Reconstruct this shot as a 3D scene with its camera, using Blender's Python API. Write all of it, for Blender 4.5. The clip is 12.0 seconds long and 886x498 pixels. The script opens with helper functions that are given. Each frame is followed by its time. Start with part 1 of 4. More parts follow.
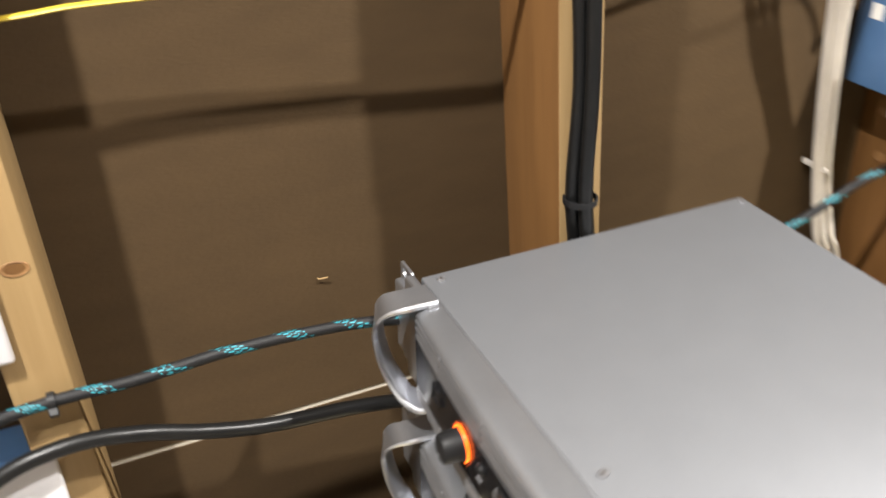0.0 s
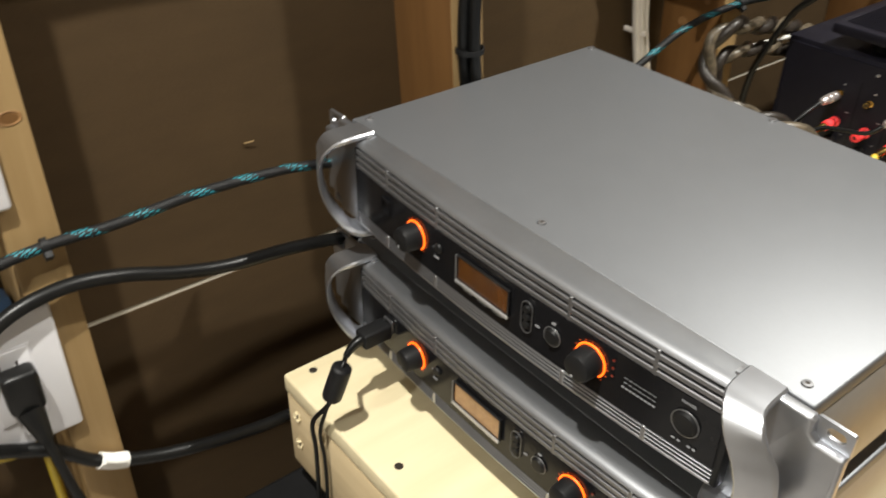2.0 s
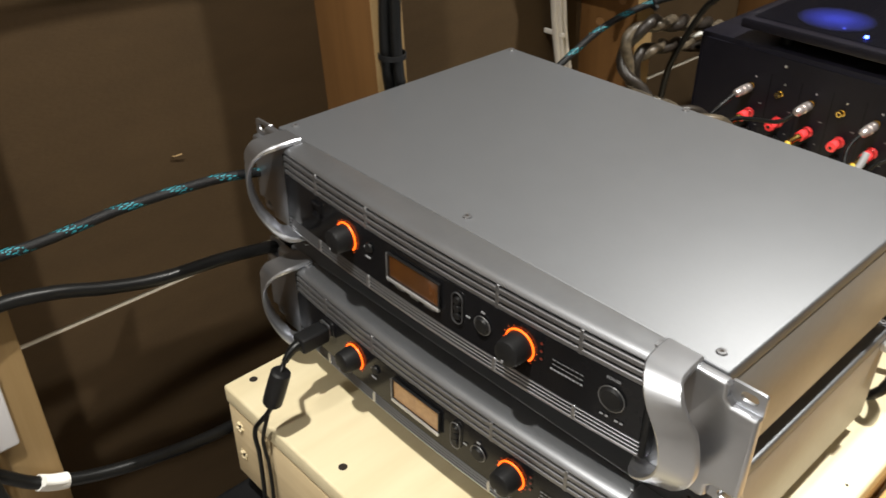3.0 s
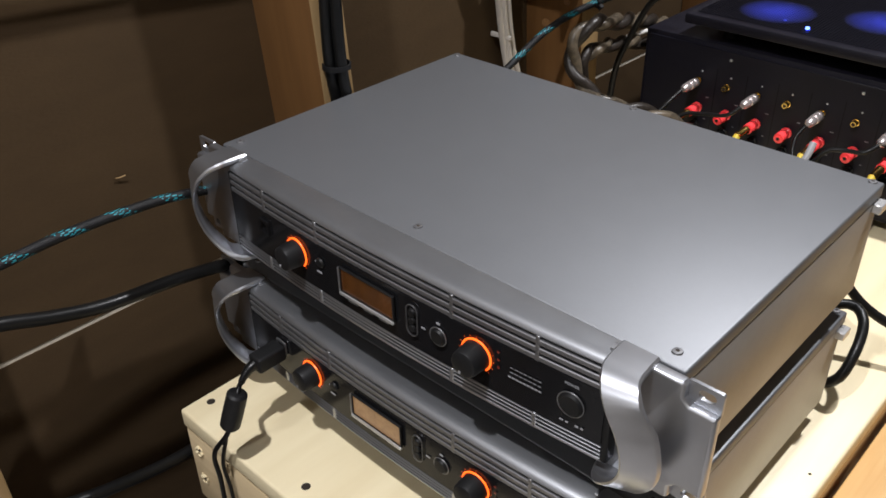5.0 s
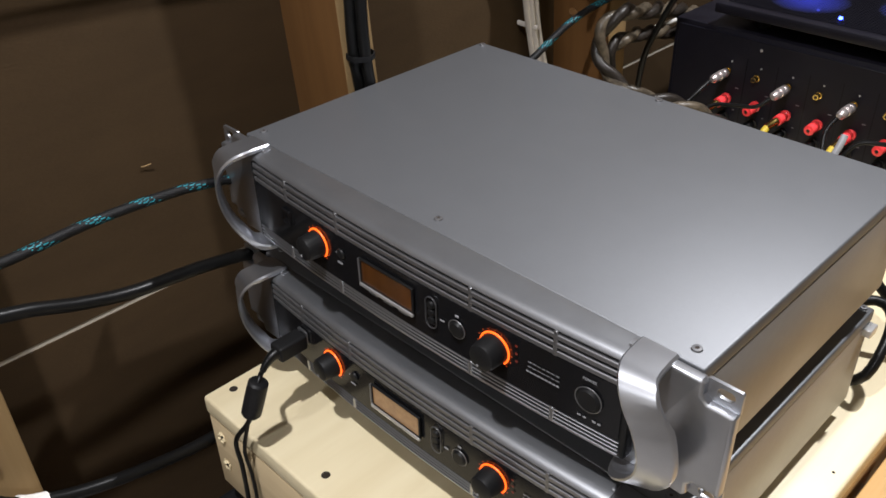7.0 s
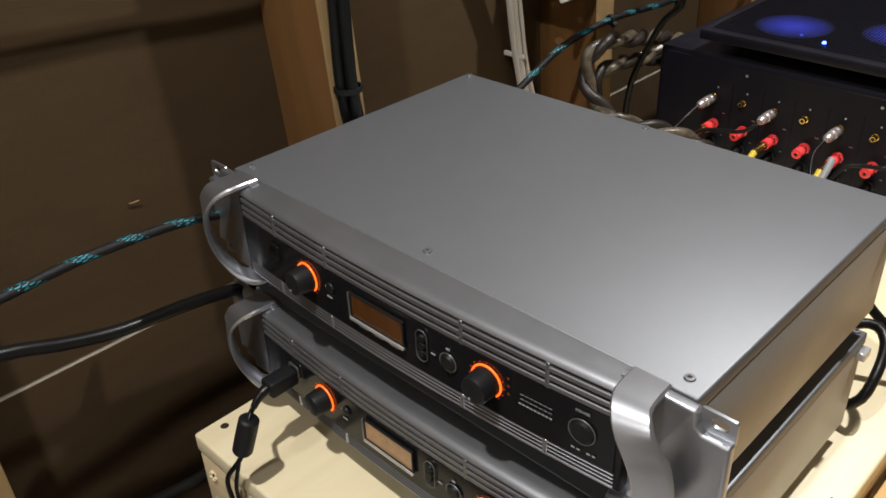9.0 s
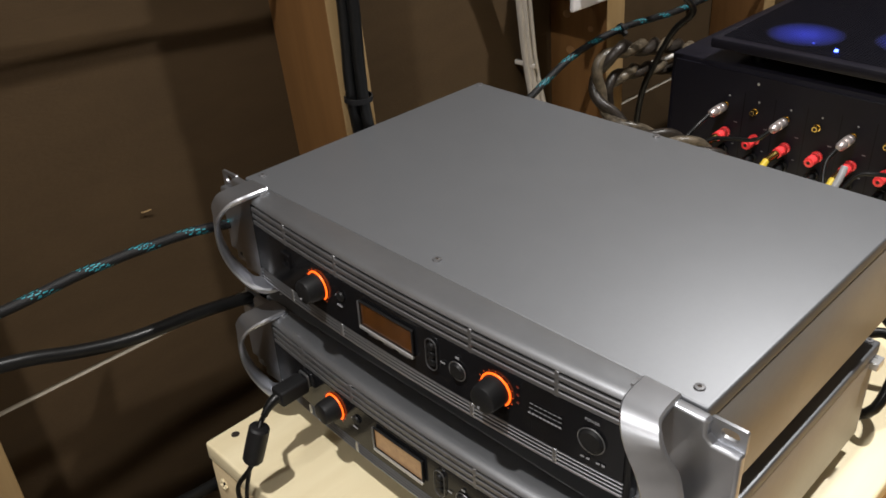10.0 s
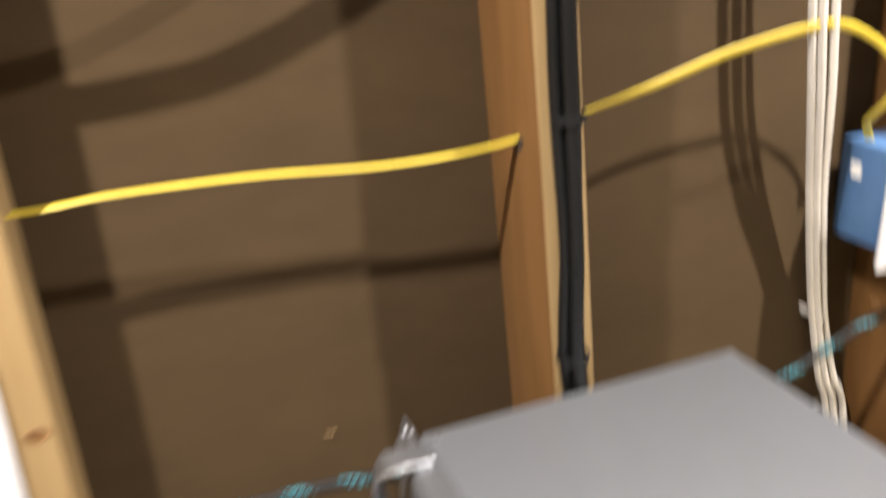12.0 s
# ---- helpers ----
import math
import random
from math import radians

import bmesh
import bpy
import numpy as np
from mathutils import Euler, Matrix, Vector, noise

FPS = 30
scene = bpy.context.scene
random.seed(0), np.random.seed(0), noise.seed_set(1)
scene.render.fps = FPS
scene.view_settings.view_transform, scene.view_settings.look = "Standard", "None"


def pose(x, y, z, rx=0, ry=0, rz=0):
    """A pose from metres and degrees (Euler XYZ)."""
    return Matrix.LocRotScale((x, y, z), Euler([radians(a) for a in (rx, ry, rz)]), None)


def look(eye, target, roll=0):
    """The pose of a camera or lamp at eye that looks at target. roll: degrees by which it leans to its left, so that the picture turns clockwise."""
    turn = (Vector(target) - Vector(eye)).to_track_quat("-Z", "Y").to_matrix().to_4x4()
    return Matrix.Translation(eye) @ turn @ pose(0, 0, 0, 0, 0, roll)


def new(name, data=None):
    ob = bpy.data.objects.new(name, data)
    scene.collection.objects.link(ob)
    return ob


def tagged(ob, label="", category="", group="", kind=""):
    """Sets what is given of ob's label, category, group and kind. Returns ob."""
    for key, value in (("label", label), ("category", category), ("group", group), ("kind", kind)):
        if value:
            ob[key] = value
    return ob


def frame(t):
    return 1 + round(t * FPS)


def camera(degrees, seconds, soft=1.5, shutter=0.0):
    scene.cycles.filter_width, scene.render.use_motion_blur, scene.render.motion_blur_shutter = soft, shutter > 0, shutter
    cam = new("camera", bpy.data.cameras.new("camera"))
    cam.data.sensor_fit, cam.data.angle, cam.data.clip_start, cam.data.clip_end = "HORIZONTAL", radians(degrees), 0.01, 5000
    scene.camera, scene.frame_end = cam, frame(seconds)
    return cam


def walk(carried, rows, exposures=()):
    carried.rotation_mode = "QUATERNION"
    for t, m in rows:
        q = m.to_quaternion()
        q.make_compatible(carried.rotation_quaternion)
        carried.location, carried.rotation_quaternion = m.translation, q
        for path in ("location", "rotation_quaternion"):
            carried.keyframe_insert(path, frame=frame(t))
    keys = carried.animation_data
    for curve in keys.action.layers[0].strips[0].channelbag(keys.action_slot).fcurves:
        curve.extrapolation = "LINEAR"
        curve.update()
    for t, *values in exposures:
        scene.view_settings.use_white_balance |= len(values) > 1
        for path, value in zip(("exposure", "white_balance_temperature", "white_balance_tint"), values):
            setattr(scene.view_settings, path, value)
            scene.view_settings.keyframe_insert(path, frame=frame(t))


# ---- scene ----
cam = camera(54.2, 12.0, soft=1.6, shutter=0.9)
PATH = [
    (0, (0.268, -0.191, 1.435), (-1.305, 0.498, 0.408), -1.0),
    (0.5, (0.274, -0.294, 1.435), (-1.178, 0.622, 0.41), -2.0),
    (1, (0.3, -0.336, 1.427), (-1.078, 0.657, 0.37), 1.8),
    (1.5, (0.335, -0.343, 1.407), (-0.97, 0.638, 0.251), 2.6),
    (2, (0.349, -0.353, 1.412), (-0.945, 0.694, 0.304), 0.9),
    (2.5, (0.356, -0.357, 1.408), (-0.915, 0.746, 0.327), 0.4),
    (3, (0.37, -0.357, 1.41), (-0.853, 0.798, 0.329), 0.2),
    (4.8, (0.371, -0.348, 1.408), (-0.803, 0.858, 0.326), -1.1),
    (5, (0.369, -0.345, 1.409), (-0.798, 0.874, 0.336), -1.1),
    (5.5, (0.371, -0.346, 1.41), (-0.82, 0.855, 0.343), -1.5),
    (6, (0.371, -0.347, 1.409), (-0.828, 0.833, 0.328), -1.6),
    (6.5, (0.371, -0.342, 1.409), (-0.818, 0.832, 0.31), -1.4),
    (7, (0.371, -0.339, 1.411), (-0.832, 0.823, 0.315), -1.7),
    (7.2, (0.372, -0.338, 1.411), (-0.822, 0.827, 0.307), -1.9),
    (9, (0.37, -0.334, 1.412), (-0.845, 0.864, 0.369), -2.5),
    (9.5, (0.371, -0.335, 1.412), (-0.855, 0.854, 0.371), -2.6),
    (10, (0.372, -0.333, 1.412), (-0.871, 0.853, 0.388), -3.0),
    (10.5, (0.373, -0.333, 1.414), (-0.875, 0.856, 0.401), -3.5),
    (11, (0.373, -0.33, 1.416), (-0.889, 0.872, 0.437), -4.0),
    (11.1, (0.375, -0.327, 1.426), (-0.9, 0.879, 0.468), -4.0),
    (11.2, (0.367, -0.324, 1.427), (-0.931, 0.888, 0.507), -2.6),
    (11.5, (0.354, -0.293, 1.437), (-1.142, 0.708, 0.566), -3.2),
    (11.8, (0.322, -0.234, 1.476), (-1.318, 0.517, 0.612), -3.7),
    (12, (0.302, -0.173, 1.475), (-1.42, 0.501, 0.713), -2.8),
]
EXPOSURES = [(0.0, 0.45, 6600, 11), (0.5, 0.3, 6600, 11), (1.0, -0.3, 6700, 10), (1.5, -0.34, 6700, 7), (2.0, -0.4, 6700, 7), (2.6, -0.52, 6700, 7), (3.2, -0.58, 6600, 9),
             (5.0, -0.94, 6120, 13), (7.2, -0.95, 6150, 13), (9.0, -0.98, 6420, 11), (11.0, -0.95, 6550, 11), (11.5, -0.85, 6750, 12), (11.7, -0.2, 6750, 13), (12.0, 0.45, 6700, 13)]
walk(cam, [(t, look(eye, target, roll)) for t, eye, target, roll in PATH], EXPOSURES)

# ---------------------------------------------------------------- light
world = bpy.data.worlds.new("room_air")
scene.world = world
world.use_nodes = True
world.node_tree.nodes["Background"].inputs[0].default_value = (1.0, 0.86, 0.68, 1)
world.node_tree.nodes["Background"].inputs[1].default_value = 0.02


def downlight(name, place, watts, colour, cone, radius=0.02):
    """A lamp out of view, set like a recessed ceiling light; it shines straight down with a soft-edged beam."""
    data = bpy.data.lights.new(name, "SPOT")
    data.energy, data.color, data.shadow_soft_size, data.spot_size, data.spot_blend = watts, colour, radius, radians(cone), 1.0
    new(name, data).matrix_world = pose(*place)


LAMP = (1.0, 0.98, 0.94)
downlight("unseen_downlight", (0.19, -0.50, 2.30), 172.0, LAMP, 130, 0.018)
downlight("unseen_downlight", (0.30, 0.70, 2.30), 205.0, LAMP, 130, 0.020)
# fill lamp added behind the camera to lift the shade; no such lamp known
downlight("unseen_downlight", (0.30, -1.75, 2.30), 115.0, LAMP, 165, 0.05)

# ---------------------------------------------------------------- plan
WALL_X, STUD_X = -0.328, -0.238        # face of the wall board, face of the studs
SHELF_Z, SHELF_FRONT, SHELF_LEFT, SHELF_RIGHT = 0.865, -0.086, -0.216, 0.252
AMP_STEP, AMP_TOP = 0.119, 1.10
CEILING = 2.40


# ---------------------------------------------------------------- materials
def material(name, colour, rough=0.5, metal=0.0, vary=0.12, scale=40.0, bump=0.0, bump_scale=200.0, stretch=(1, 1, 1), second=None, spec=0.5, coat=0.0,
             glow=None, glow_strength=0.0, rough_vary=0.08, ramp=(0.3, 0.7)):
    m = bpy.data.materials.new(name)
    m.use_nodes = True
    n, link = m.node_tree.nodes, m.node_tree.links.new
    b = n["Principled BSDF"]
    b.inputs["Roughness"].default_value, b.inputs["Metallic"].default_value = rough, metal
    b.inputs["Specular IOR Level"].default_value, b.inputs["Coat Weight"].default_value = spec, coat
    where = n.new("ShaderNodeTexCoord")
    shape = n.new("ShaderNodeMapping")
    shape.inputs["Scale"].default_value = stretch
    link(where.outputs["Object"], shape.inputs["Vector"])
    big, fine = n.new("ShaderNodeTexNoise"), n.new("ShaderNodeTexNoise")
    big.inputs["Scale"].default_value, big.inputs["Detail"].default_value = scale * 0.15, 3
    fine.inputs["Scale"].default_value, fine.inputs["Detail"].default_value = scale, 6
    link(shape.outputs[0], big.inputs["Vector"])
    link(shape.outputs[0], fine.inputs["Vector"])
    both = n.new("ShaderNodeMath")
    both.operation = "ADD"
    link(big.outputs["Fac"], both.inputs[0])
    link(fine.outputs["Fac"], both.inputs[1])
    half = n.new("ShaderNodeMath")
    half.operation = "MULTIPLY"
    half.inputs[1].default_value = 0.5
    link(both.outputs[0], half.inputs[0])
    tone = n.new("ShaderNodeValToRGB")
    tone.color_ramp.elements[0].position, tone.color_ramp.elements[1].position = ramp
    low = second or tuple(c * (1 - vary) for c in colour)
    high = colour if second else tuple(min(1, c * (1 + vary)) for c in colour)
    tone.color_ramp.elements[0].color, tone.color_ramp.elements[1].color = (*low, 1), (*high, 1)
    link(half.outputs[0], tone.inputs["Fac"])
    link(tone.outputs["Color"], b.inputs["Base Color"])
    gloss = n.new("ShaderNodeMapRange")
    gloss.inputs["To Min"].default_value, gloss.inputs["To Max"].default_value = max(0.02, rough - rough_vary), min(1, rough + rough_vary)
    link(big.outputs["Fac"], gloss.inputs["Value"])
    link(gloss.outputs[0], b.inputs["Roughness"])
    if bump:
        grain, relief = n.new("ShaderNodeTexNoise"), n.new("ShaderNodeBump")
        grain.inputs["Scale"].default_value, grain.inputs["Detail"].default_value = bump_scale, 5
        link(shape.outputs[0], grain.inputs["Vector"])
        link(grain.outputs["Fac"], relief.inputs["Height"])
        relief.inputs["Strength"].default_value, relief.inputs["Distance"].default_value = bump, 0.001
        link(relief.outputs[0], b.inputs["Normal"])
    if glow:
        b.inputs["Emission Color"].default_value, b.inputs["Emission Strength"].default_value = (*glow, 1), glow_strength
    return m


def wood(name, colour, dark, along, scale=26.0, rough=0.62):
    """Sawn pine; along: the axis of the grain."""
    stretch = [1.0, 1.0, 1.0]
    stretch["xyz".index(along)] = 0.06
    m = material(name, colour, rough, second=dark, scale=scale * 3, bump=0.25, bump_scale=190, stretch=stretch, spec=0.3, ramp=(0.32, 0.62))
    return m


BOARD = material("kraft_board", (0.050, 0.0305, 0.0136), 0.8, vary=0.15, scale=60, bump=0.3, bump_scale=500, stretch=(1, 0.35, 1), spec=0.2)
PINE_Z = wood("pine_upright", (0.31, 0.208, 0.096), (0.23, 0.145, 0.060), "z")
# reddish pine, darkened so the colour holds the shade of the stud sides
PINE_RED_SHADE = wood("pine_reddish_shade", (0.145, 0.069, 0.021), (0.100, 0.045, 0.013), "z")
PINE_Y = wood("pine_lengthwise", (0.62, 0.42, 0.19), (0.46, 0.27, 0.10), "y")
PINE_X = wood("pine_crosswise", (0.66, 0.53, 0.33), (0.50, 0.38, 0.22), "x")
PLY = material("plywood_face", (0.80, 0.71, 0.49), 0.44, second=(0.60, 0.49, 0.29), scale=46, bump=0.2, bump_scale=240, stretch=(1, 0.12, 1), ramp=(0.2, 0.75))
PLY_EDGE = wood("plywood_edge", (0.60, 0.48, 0.31), (0.40, 0.30, 0.18), "x", scale=50)
KNOT = material("pine_knot", (0.20, 0.10, 0.035), 0.6, vary=0.4, scale=300)
DARK_HOLE = material("dark_hole", (0.02, 0.013, 0.008), 0.9, vary=0.3)
JOINT_WHITE = material("joint_paper", (0.45, 0.41, 0.34), 0.8, vary=0.15, scale=90, bump=0.2)
SILVER = material("silver_paint", (0.162, 0.167, 0.177), 0.50, metal=0.70, vary=0.02, scale=300, bump=0.10, bump_scale=2000, rough_vary=0.012)
SILVER_CAST = material("silver_casting", (0.44, 0.45, 0.478), 0.34, metal=0.94, vary=0.03, scale=200, bump=0.015, bump_scale=1500, rough_vary=0.04)
SILVER_VISOR = material("silver_visor_paint", (0.30, 0.308, 0.326), 0.38, metal=0.90, vary=0.03, scale=200, bump=0.03, bump_scale=1500, rough_vary=0.03)
SILVER_DARK = material("silver_vent", (0.24, 0.24, 0.25), 0.42, metal=0.85, vary=0.05, scale=200)
CHASSIS = material("chassis_steel", (0.30, 0.288, 0.272), 0.45, metal=0.5, vary=0.05, scale=120, bump=0.05, bump_scale=1200)
STEEL = material("steel", (0.66, 0.66, 0.66), 0.3, metal=0.7, vary=0.06, scale=200)
CHROME = material("chrome", (0.70, 0.62, 0.60), 0.28, metal=0.78, vary=0.03)
GOLD = material("gold_plate", (0.85, 0.60, 0.18), 0.22, metal=1.0, vary=0.06)
BLACK_GLOSS = material("black_lacquer", (0.008, 0.008, 0.009), 0.16, vary=0.2, scale=80, spec=0.2, rough_vary=0.03)
BLACK_MATT = material("black_plastic", (0.009, 0.009, 0.0095), 0.5, vary=0.2, scale=150, bump=0.08, bump_scale=900, spec=0.22)
BLACK_RUBBER = material("black_rubber", (0.006, 0.006, 0.006), 0.36, vary=0.25, scale=120, bump=0.06, spec=0.26)
# black powder coat, tinted blue to carry the cast of the fan lights
BLACK_STEEL_BLUE_LIT = material("black_coat_blue_lit", (0.0085, 0.008, 0.0125), 0.45, vary=0.15, scale=200, bump=0.06, bump_scale=1600, spec=0.2)
VOID = material("vent_void", (0.004, 0.004, 0.004), 0.9, vary=0.1)
ORANGE_LIGHT = material("orange_led_ring", (0.6, 0.1, 0.01), 0.4, glow=(1.0, 0.12, 0.008), glow_strength=4.0)
ORANGE_DIM = material("orange_scale_print", (0.5, 0.08, 0.01), 0.4, glow=(1.0, 0.06, 0.005), glow_strength=0.35)
SCREEN_UP = material("amber_screen", (0.055, 0.019, 0.004), 0.22, vary=0.75, scale=170, coat=0.3, glow=(0.5, 0.16, 0.03), glow_strength=0.035, stretch=(1, 1, 0.4))
# paler than its twin: light reflected in the window is put into the colour
SCREEN_LOW_REFLECT = material("amber_screen_reflecting", (0.36, 0.20, 0.09), 0.25, vary=0.2, scale=400, coat=0.3)
WHITE_PLASTIC = material("white_plate", (0.62, 0.61, 0.63), 0.32, vary=0.03, scale=60)
WHITE_CABLE = material("white_sheath", (0.54, 0.50, 0.45), 0.5, vary=0.14, scale=60)
WHITE_TAG = material("white_tape", (0.78, 0.76, 0.72), 0.6, vary=0.06)
WHITE_PRINT = material("white_print", (0.27, 0.27, 0.285), 0.5, vary=0.02)
GREY_PRINT = material("grey_print", (0.16, 0.16, 0.17), 0.5, vary=0.05)
BLUE_BOX = material("blue_pvc", (0.06, 0.13, 0.26), 0.45, vary=0.12, scale=60)
YELLOW = material("yellow_sheath", (0.52, 0.385, 0.035), 0.45, vary=0.1, scale=60)
TEAL = material("teal_braid", (0.013, 0.19, 0.235), 0.45, vary=0.4, scale=900, bump=0.5, bump_scale=1500)
BRAID_BLACK = material("black_braid", (0.006, 0.006, 0.0065), 0.5, vary=0.3, scale=900, bump=0.5, bump_scale=1500, spec=0.25)
SPEAKER_SLEEVE = material("smoky_sleeve", (0.075, 0.060, 0.042), 0.3, vary=1.0, scale=150, bump=0.3, bump_scale=700, spec=0.3)
SPEAKER_DARK = material("dark_sleeve", (0.020, 0.016, 0.013), 0.34, vary=0.6, scale=220, bump=0.3, bump_scale=700, spec=0.3)
GREY_CABLE = material("grey_sheath", (0.26, 0.26, 0.27), 0.4, vary=0.1)
RED = material("red_post", (0.90, 0.06, 0.065), 0.22, vary=0.08, scale=200)
BLUE_LED = material("blue_led", (0.1, 0.15, 0.9), 0.4, glow=(0.05, 0.09, 1.0), glow_strength=26)
BLUE_GLOW = material("blue_fan_light", (0.01, 0.012, 0.05), 0.4, glow=(0.03, 0.05, 0.55), glow_strength=5.0)


def fade(mat, radius):
    """Lets a light die away from the middle of its disc."""
    n, link = mat.node_tree.nodes, mat.node_tree.links.new
    where, size, ball, power = n.new("ShaderNodeTexCoord"), n.new("ShaderNodeMapping"), n.new("ShaderNodeTexGradient"), n.new("ShaderNodeMath")
    size.inputs["Scale"].default_value = (1 / radius, 1 / radius, 1 / radius)
    ball.gradient_type, power.operation = "SPHERICAL", "MULTIPLY"
    power.inputs[1].default_value = n["Principled BSDF"].inputs["Emission Strength"].default_value
    link(where.outputs["Object"], size.inputs["Vector"])
    link(size.outputs[0], ball.inputs["Vector"])
    link(ball.outputs["Fac"], power.inputs[0])
    link(power.outputs[0], n["Principled BSDF"].inputs["Emission Strength"])


FAN_GLOW = material("blue_fan_glow", (0.006, 0.008, 0.03), 0.5, glow=(0.05, 0.07, 0.70), glow_strength=4.0)
fade(FAN_GLOW, 0.046)
MESH = material("black_mesh", (0.004, 0.004, 0.007), 0.6, vary=0.3, scale=900, spec=0.08)
FLOOR = material("concrete_floor", (0.50, 0.47, 0.44), 0.8, vary=0.2, scale=14, bump=0.3)
PAINT = material("painted_wall", (0.84, 0.80, 0.74), 0.85, vary=0.1, scale=20, bump=0.2)
CEIL = material("ceiling_board", (0.84, 0.82, 0.79), 0.85, vary=0.1, scale=20)
DARK_RED = material("dark_red_cloth", (0.075, 0.022, 0.012), 0.6, vary=0.25, scale=120)
AMBER_DOT = material("dim_led", (0.16, 0.02, 0.01), 0.3, vary=0.1)


# ---------------------------------------------------------------- mesh helpers
def finish(name, bm, mats, parent=None, label="", smooth=True):
    data = bpy.data.meshes.new(name)
    bmesh.ops.recalc_face_normals(bm, faces=bm.faces)
    bm.to_mesh(data)
    bm.free()
    for mat in mats if isinstance(mats, (list, tuple)) else [mats]:
        data.materials.append(mat)
    if smooth:
        data.shade_smooth()
        data.set_sharp_from_angle(angle=radians(38))
    ob = new(name, data)
    if parent:
        ob.parent = parent
    if label:
        ob["label"] = label
    return ob


def part(name, bm, mat, parent, label=""):
    return finish(name, bm, mat, parent, label)


def empty(name, m=None):
    ob = new(name)
    ob.empty_display_size = 0.02
    if m is not None:
        ob.matrix_world = m
    return ob


def block(x0, x1, y0, y1, z0, z1, r=0.0, seg=2, bm=None):
    bm = bm or bmesh.new()
    made = bmesh.ops.create_cube(bm, size=1.0)["verts"]
    for v in made:
        v.co = Vector(((x0 + x1) / 2 + v.co.x * (x1 - x0), (y0 + y1) / 2 + v.co.y * (y1 - y0), (z0 + z1) / 2 + v.co.z * (z1 - z0)))
    if r:
        edges = list({e for v in made for e in v.link_edges})
        bmesh.ops.bevel(bm, geom=edges, offset=r, segments=seg, profile=0.5, affect="EDGES")
    return bm


def lathe(profile, sides=24, bm=None, m=None):
    """Turns (radius, height) pairs about z; m poses the result."""
    bm = bm or bmesh.new()
    rings = []
    for radius, height in profile:
        if radius < 1e-6:
            rings.append([bm.verts.new((0, 0, height))])
        else:
            rings.append([bm.verts.new((radius * math.cos(2 * math.pi * k / sides), radius * math.sin(2 * math.pi * k / sides), height)) for k in range(sides)])
    for a, b in zip(rings, rings[1:]):
        for k in range(sides):
            corners = [a[k % len(a)], a[(k + 1) % len(a)], b[(k + 1) % len(b)], b[k % len(b)]]
            corners = list(dict.fromkeys(corners))
            if len(corners) > 2:
                bm.faces.new(corners)
    if m is not None:
        bmesh.ops.transform(bm, matrix=m, verts=[v for ring in rings for v in ring])
    return bm


def spline(points, step=0.006):
    """A smooth line through the points, in even steps."""
    p = [Vector(q) for q in points]
    p = [2 * p[0] - p[1], *p, 2 * p[-1] - p[-2]]
    fine = []
    for a, b, c, d in zip(p, p[1:], p[2:], p[3:]):
        count = max(2, int((c - b).length / step))
        for k in range(count):
            t = k / count
            fine.append(0.5 * (2 * b + (c - a) * t + (2 * a - 5 * b + 4 * c - d) * t * t + (3 * b - a - 3 * c + d) * t ** 3))
    fine.append(p[-2])
    return fine


def sweep(line, shape, bm=None, spin=0.0, face_mat=None, cap=True, up=(0, 0, 1), scale=None, turn=None):
    """Carries the outline shape, (side, up) pairs, along the line. face_mat(step, side) gives a material slot."""
    bm = bm or bmesh.new()
    rings, ref = [], Vector(up)
    for k, q in enumerate(line):
        ahead = (line[min(k + 1, len(line) - 1)] - line[max(k - 1, 0)]).normalized()
        side = ahead.cross(ref)
        side = side.normalized() if side.length > 1e-4 else ahead.orthogonal().normalized()
        over = side.cross(ahead)
        ref = over
        angle = turn(q) if turn else spin * k
        c, s, f = math.cos(angle), math.sin(angle), scale(k) if scale else 1.0
        rings.append([bm.verts.new(q + f * ((c * u - s * v) * side + (s * u + c * v) * over)) for u, v in shape])
    n = len(shape)
    for k, (a, b) in enumerate(zip(rings, rings[1:])):
        for j in range(n):
            face = bm.faces.new((a[j], a[(j + 1) % n], b[(j + 1) % n], b[j]))
            if face_mat:
                face.material_index = face_mat(k, j)
    if cap:
        bm.faces.new(rings[0])
        bm.faces.new(rings[-1])
    return bm


def round_outline(radius, sides=10, flat=1.0):
    return [(radius * math.cos(2 * math.pi * k / sides), flat * radius * math.sin(2 * math.pi * k / sides)) for k in range(sides)]


def tube(points, radius, sides=10, step=0.006, bm=None, flat=1.0):
    return sweep(spline(points, step), round_outline(radius, sides, flat), bm)


def plate(outline, holes, depth, parent, name, mat, m, label="", edge=0.0):
    """A flat plate with holes cut through, in its own xy plane, posed by m."""
    curve = bpy.data.curves.new(name, "CURVE")
    curve.dimensions, curve.fill_mode, curve.extrude = "2D", "BOTH", depth / 2 - edge
    curve.bevel_depth, curve.bevel_resolution, curve.offset = edge, 2, -edge
    for ring in (outline, *holes):
        s = curve.splines.new("POLY")
        s.points.add(len(ring) - 1)
        for point, (u, v) in zip(s.points, ring):
            point.co = (u, v, 0, 1)
        s.use_cyclic_u = True
    temp = bpy.data.objects.new("outline", curve)
    data = bpy.data.meshes.new_from_object(temp)
    bpy.data.objects.remove(temp)
    bm = bmesh.new()
    bm.from_mesh(data)
    bpy.data.meshes.remove(data)
    bmesh.ops.remove_doubles(bm, verts=bm.verts, dist=1e-6)
    bmesh.ops.transform(bm, matrix=m, verts=bm.verts)
    return finish(name, bm, mat, parent, label)


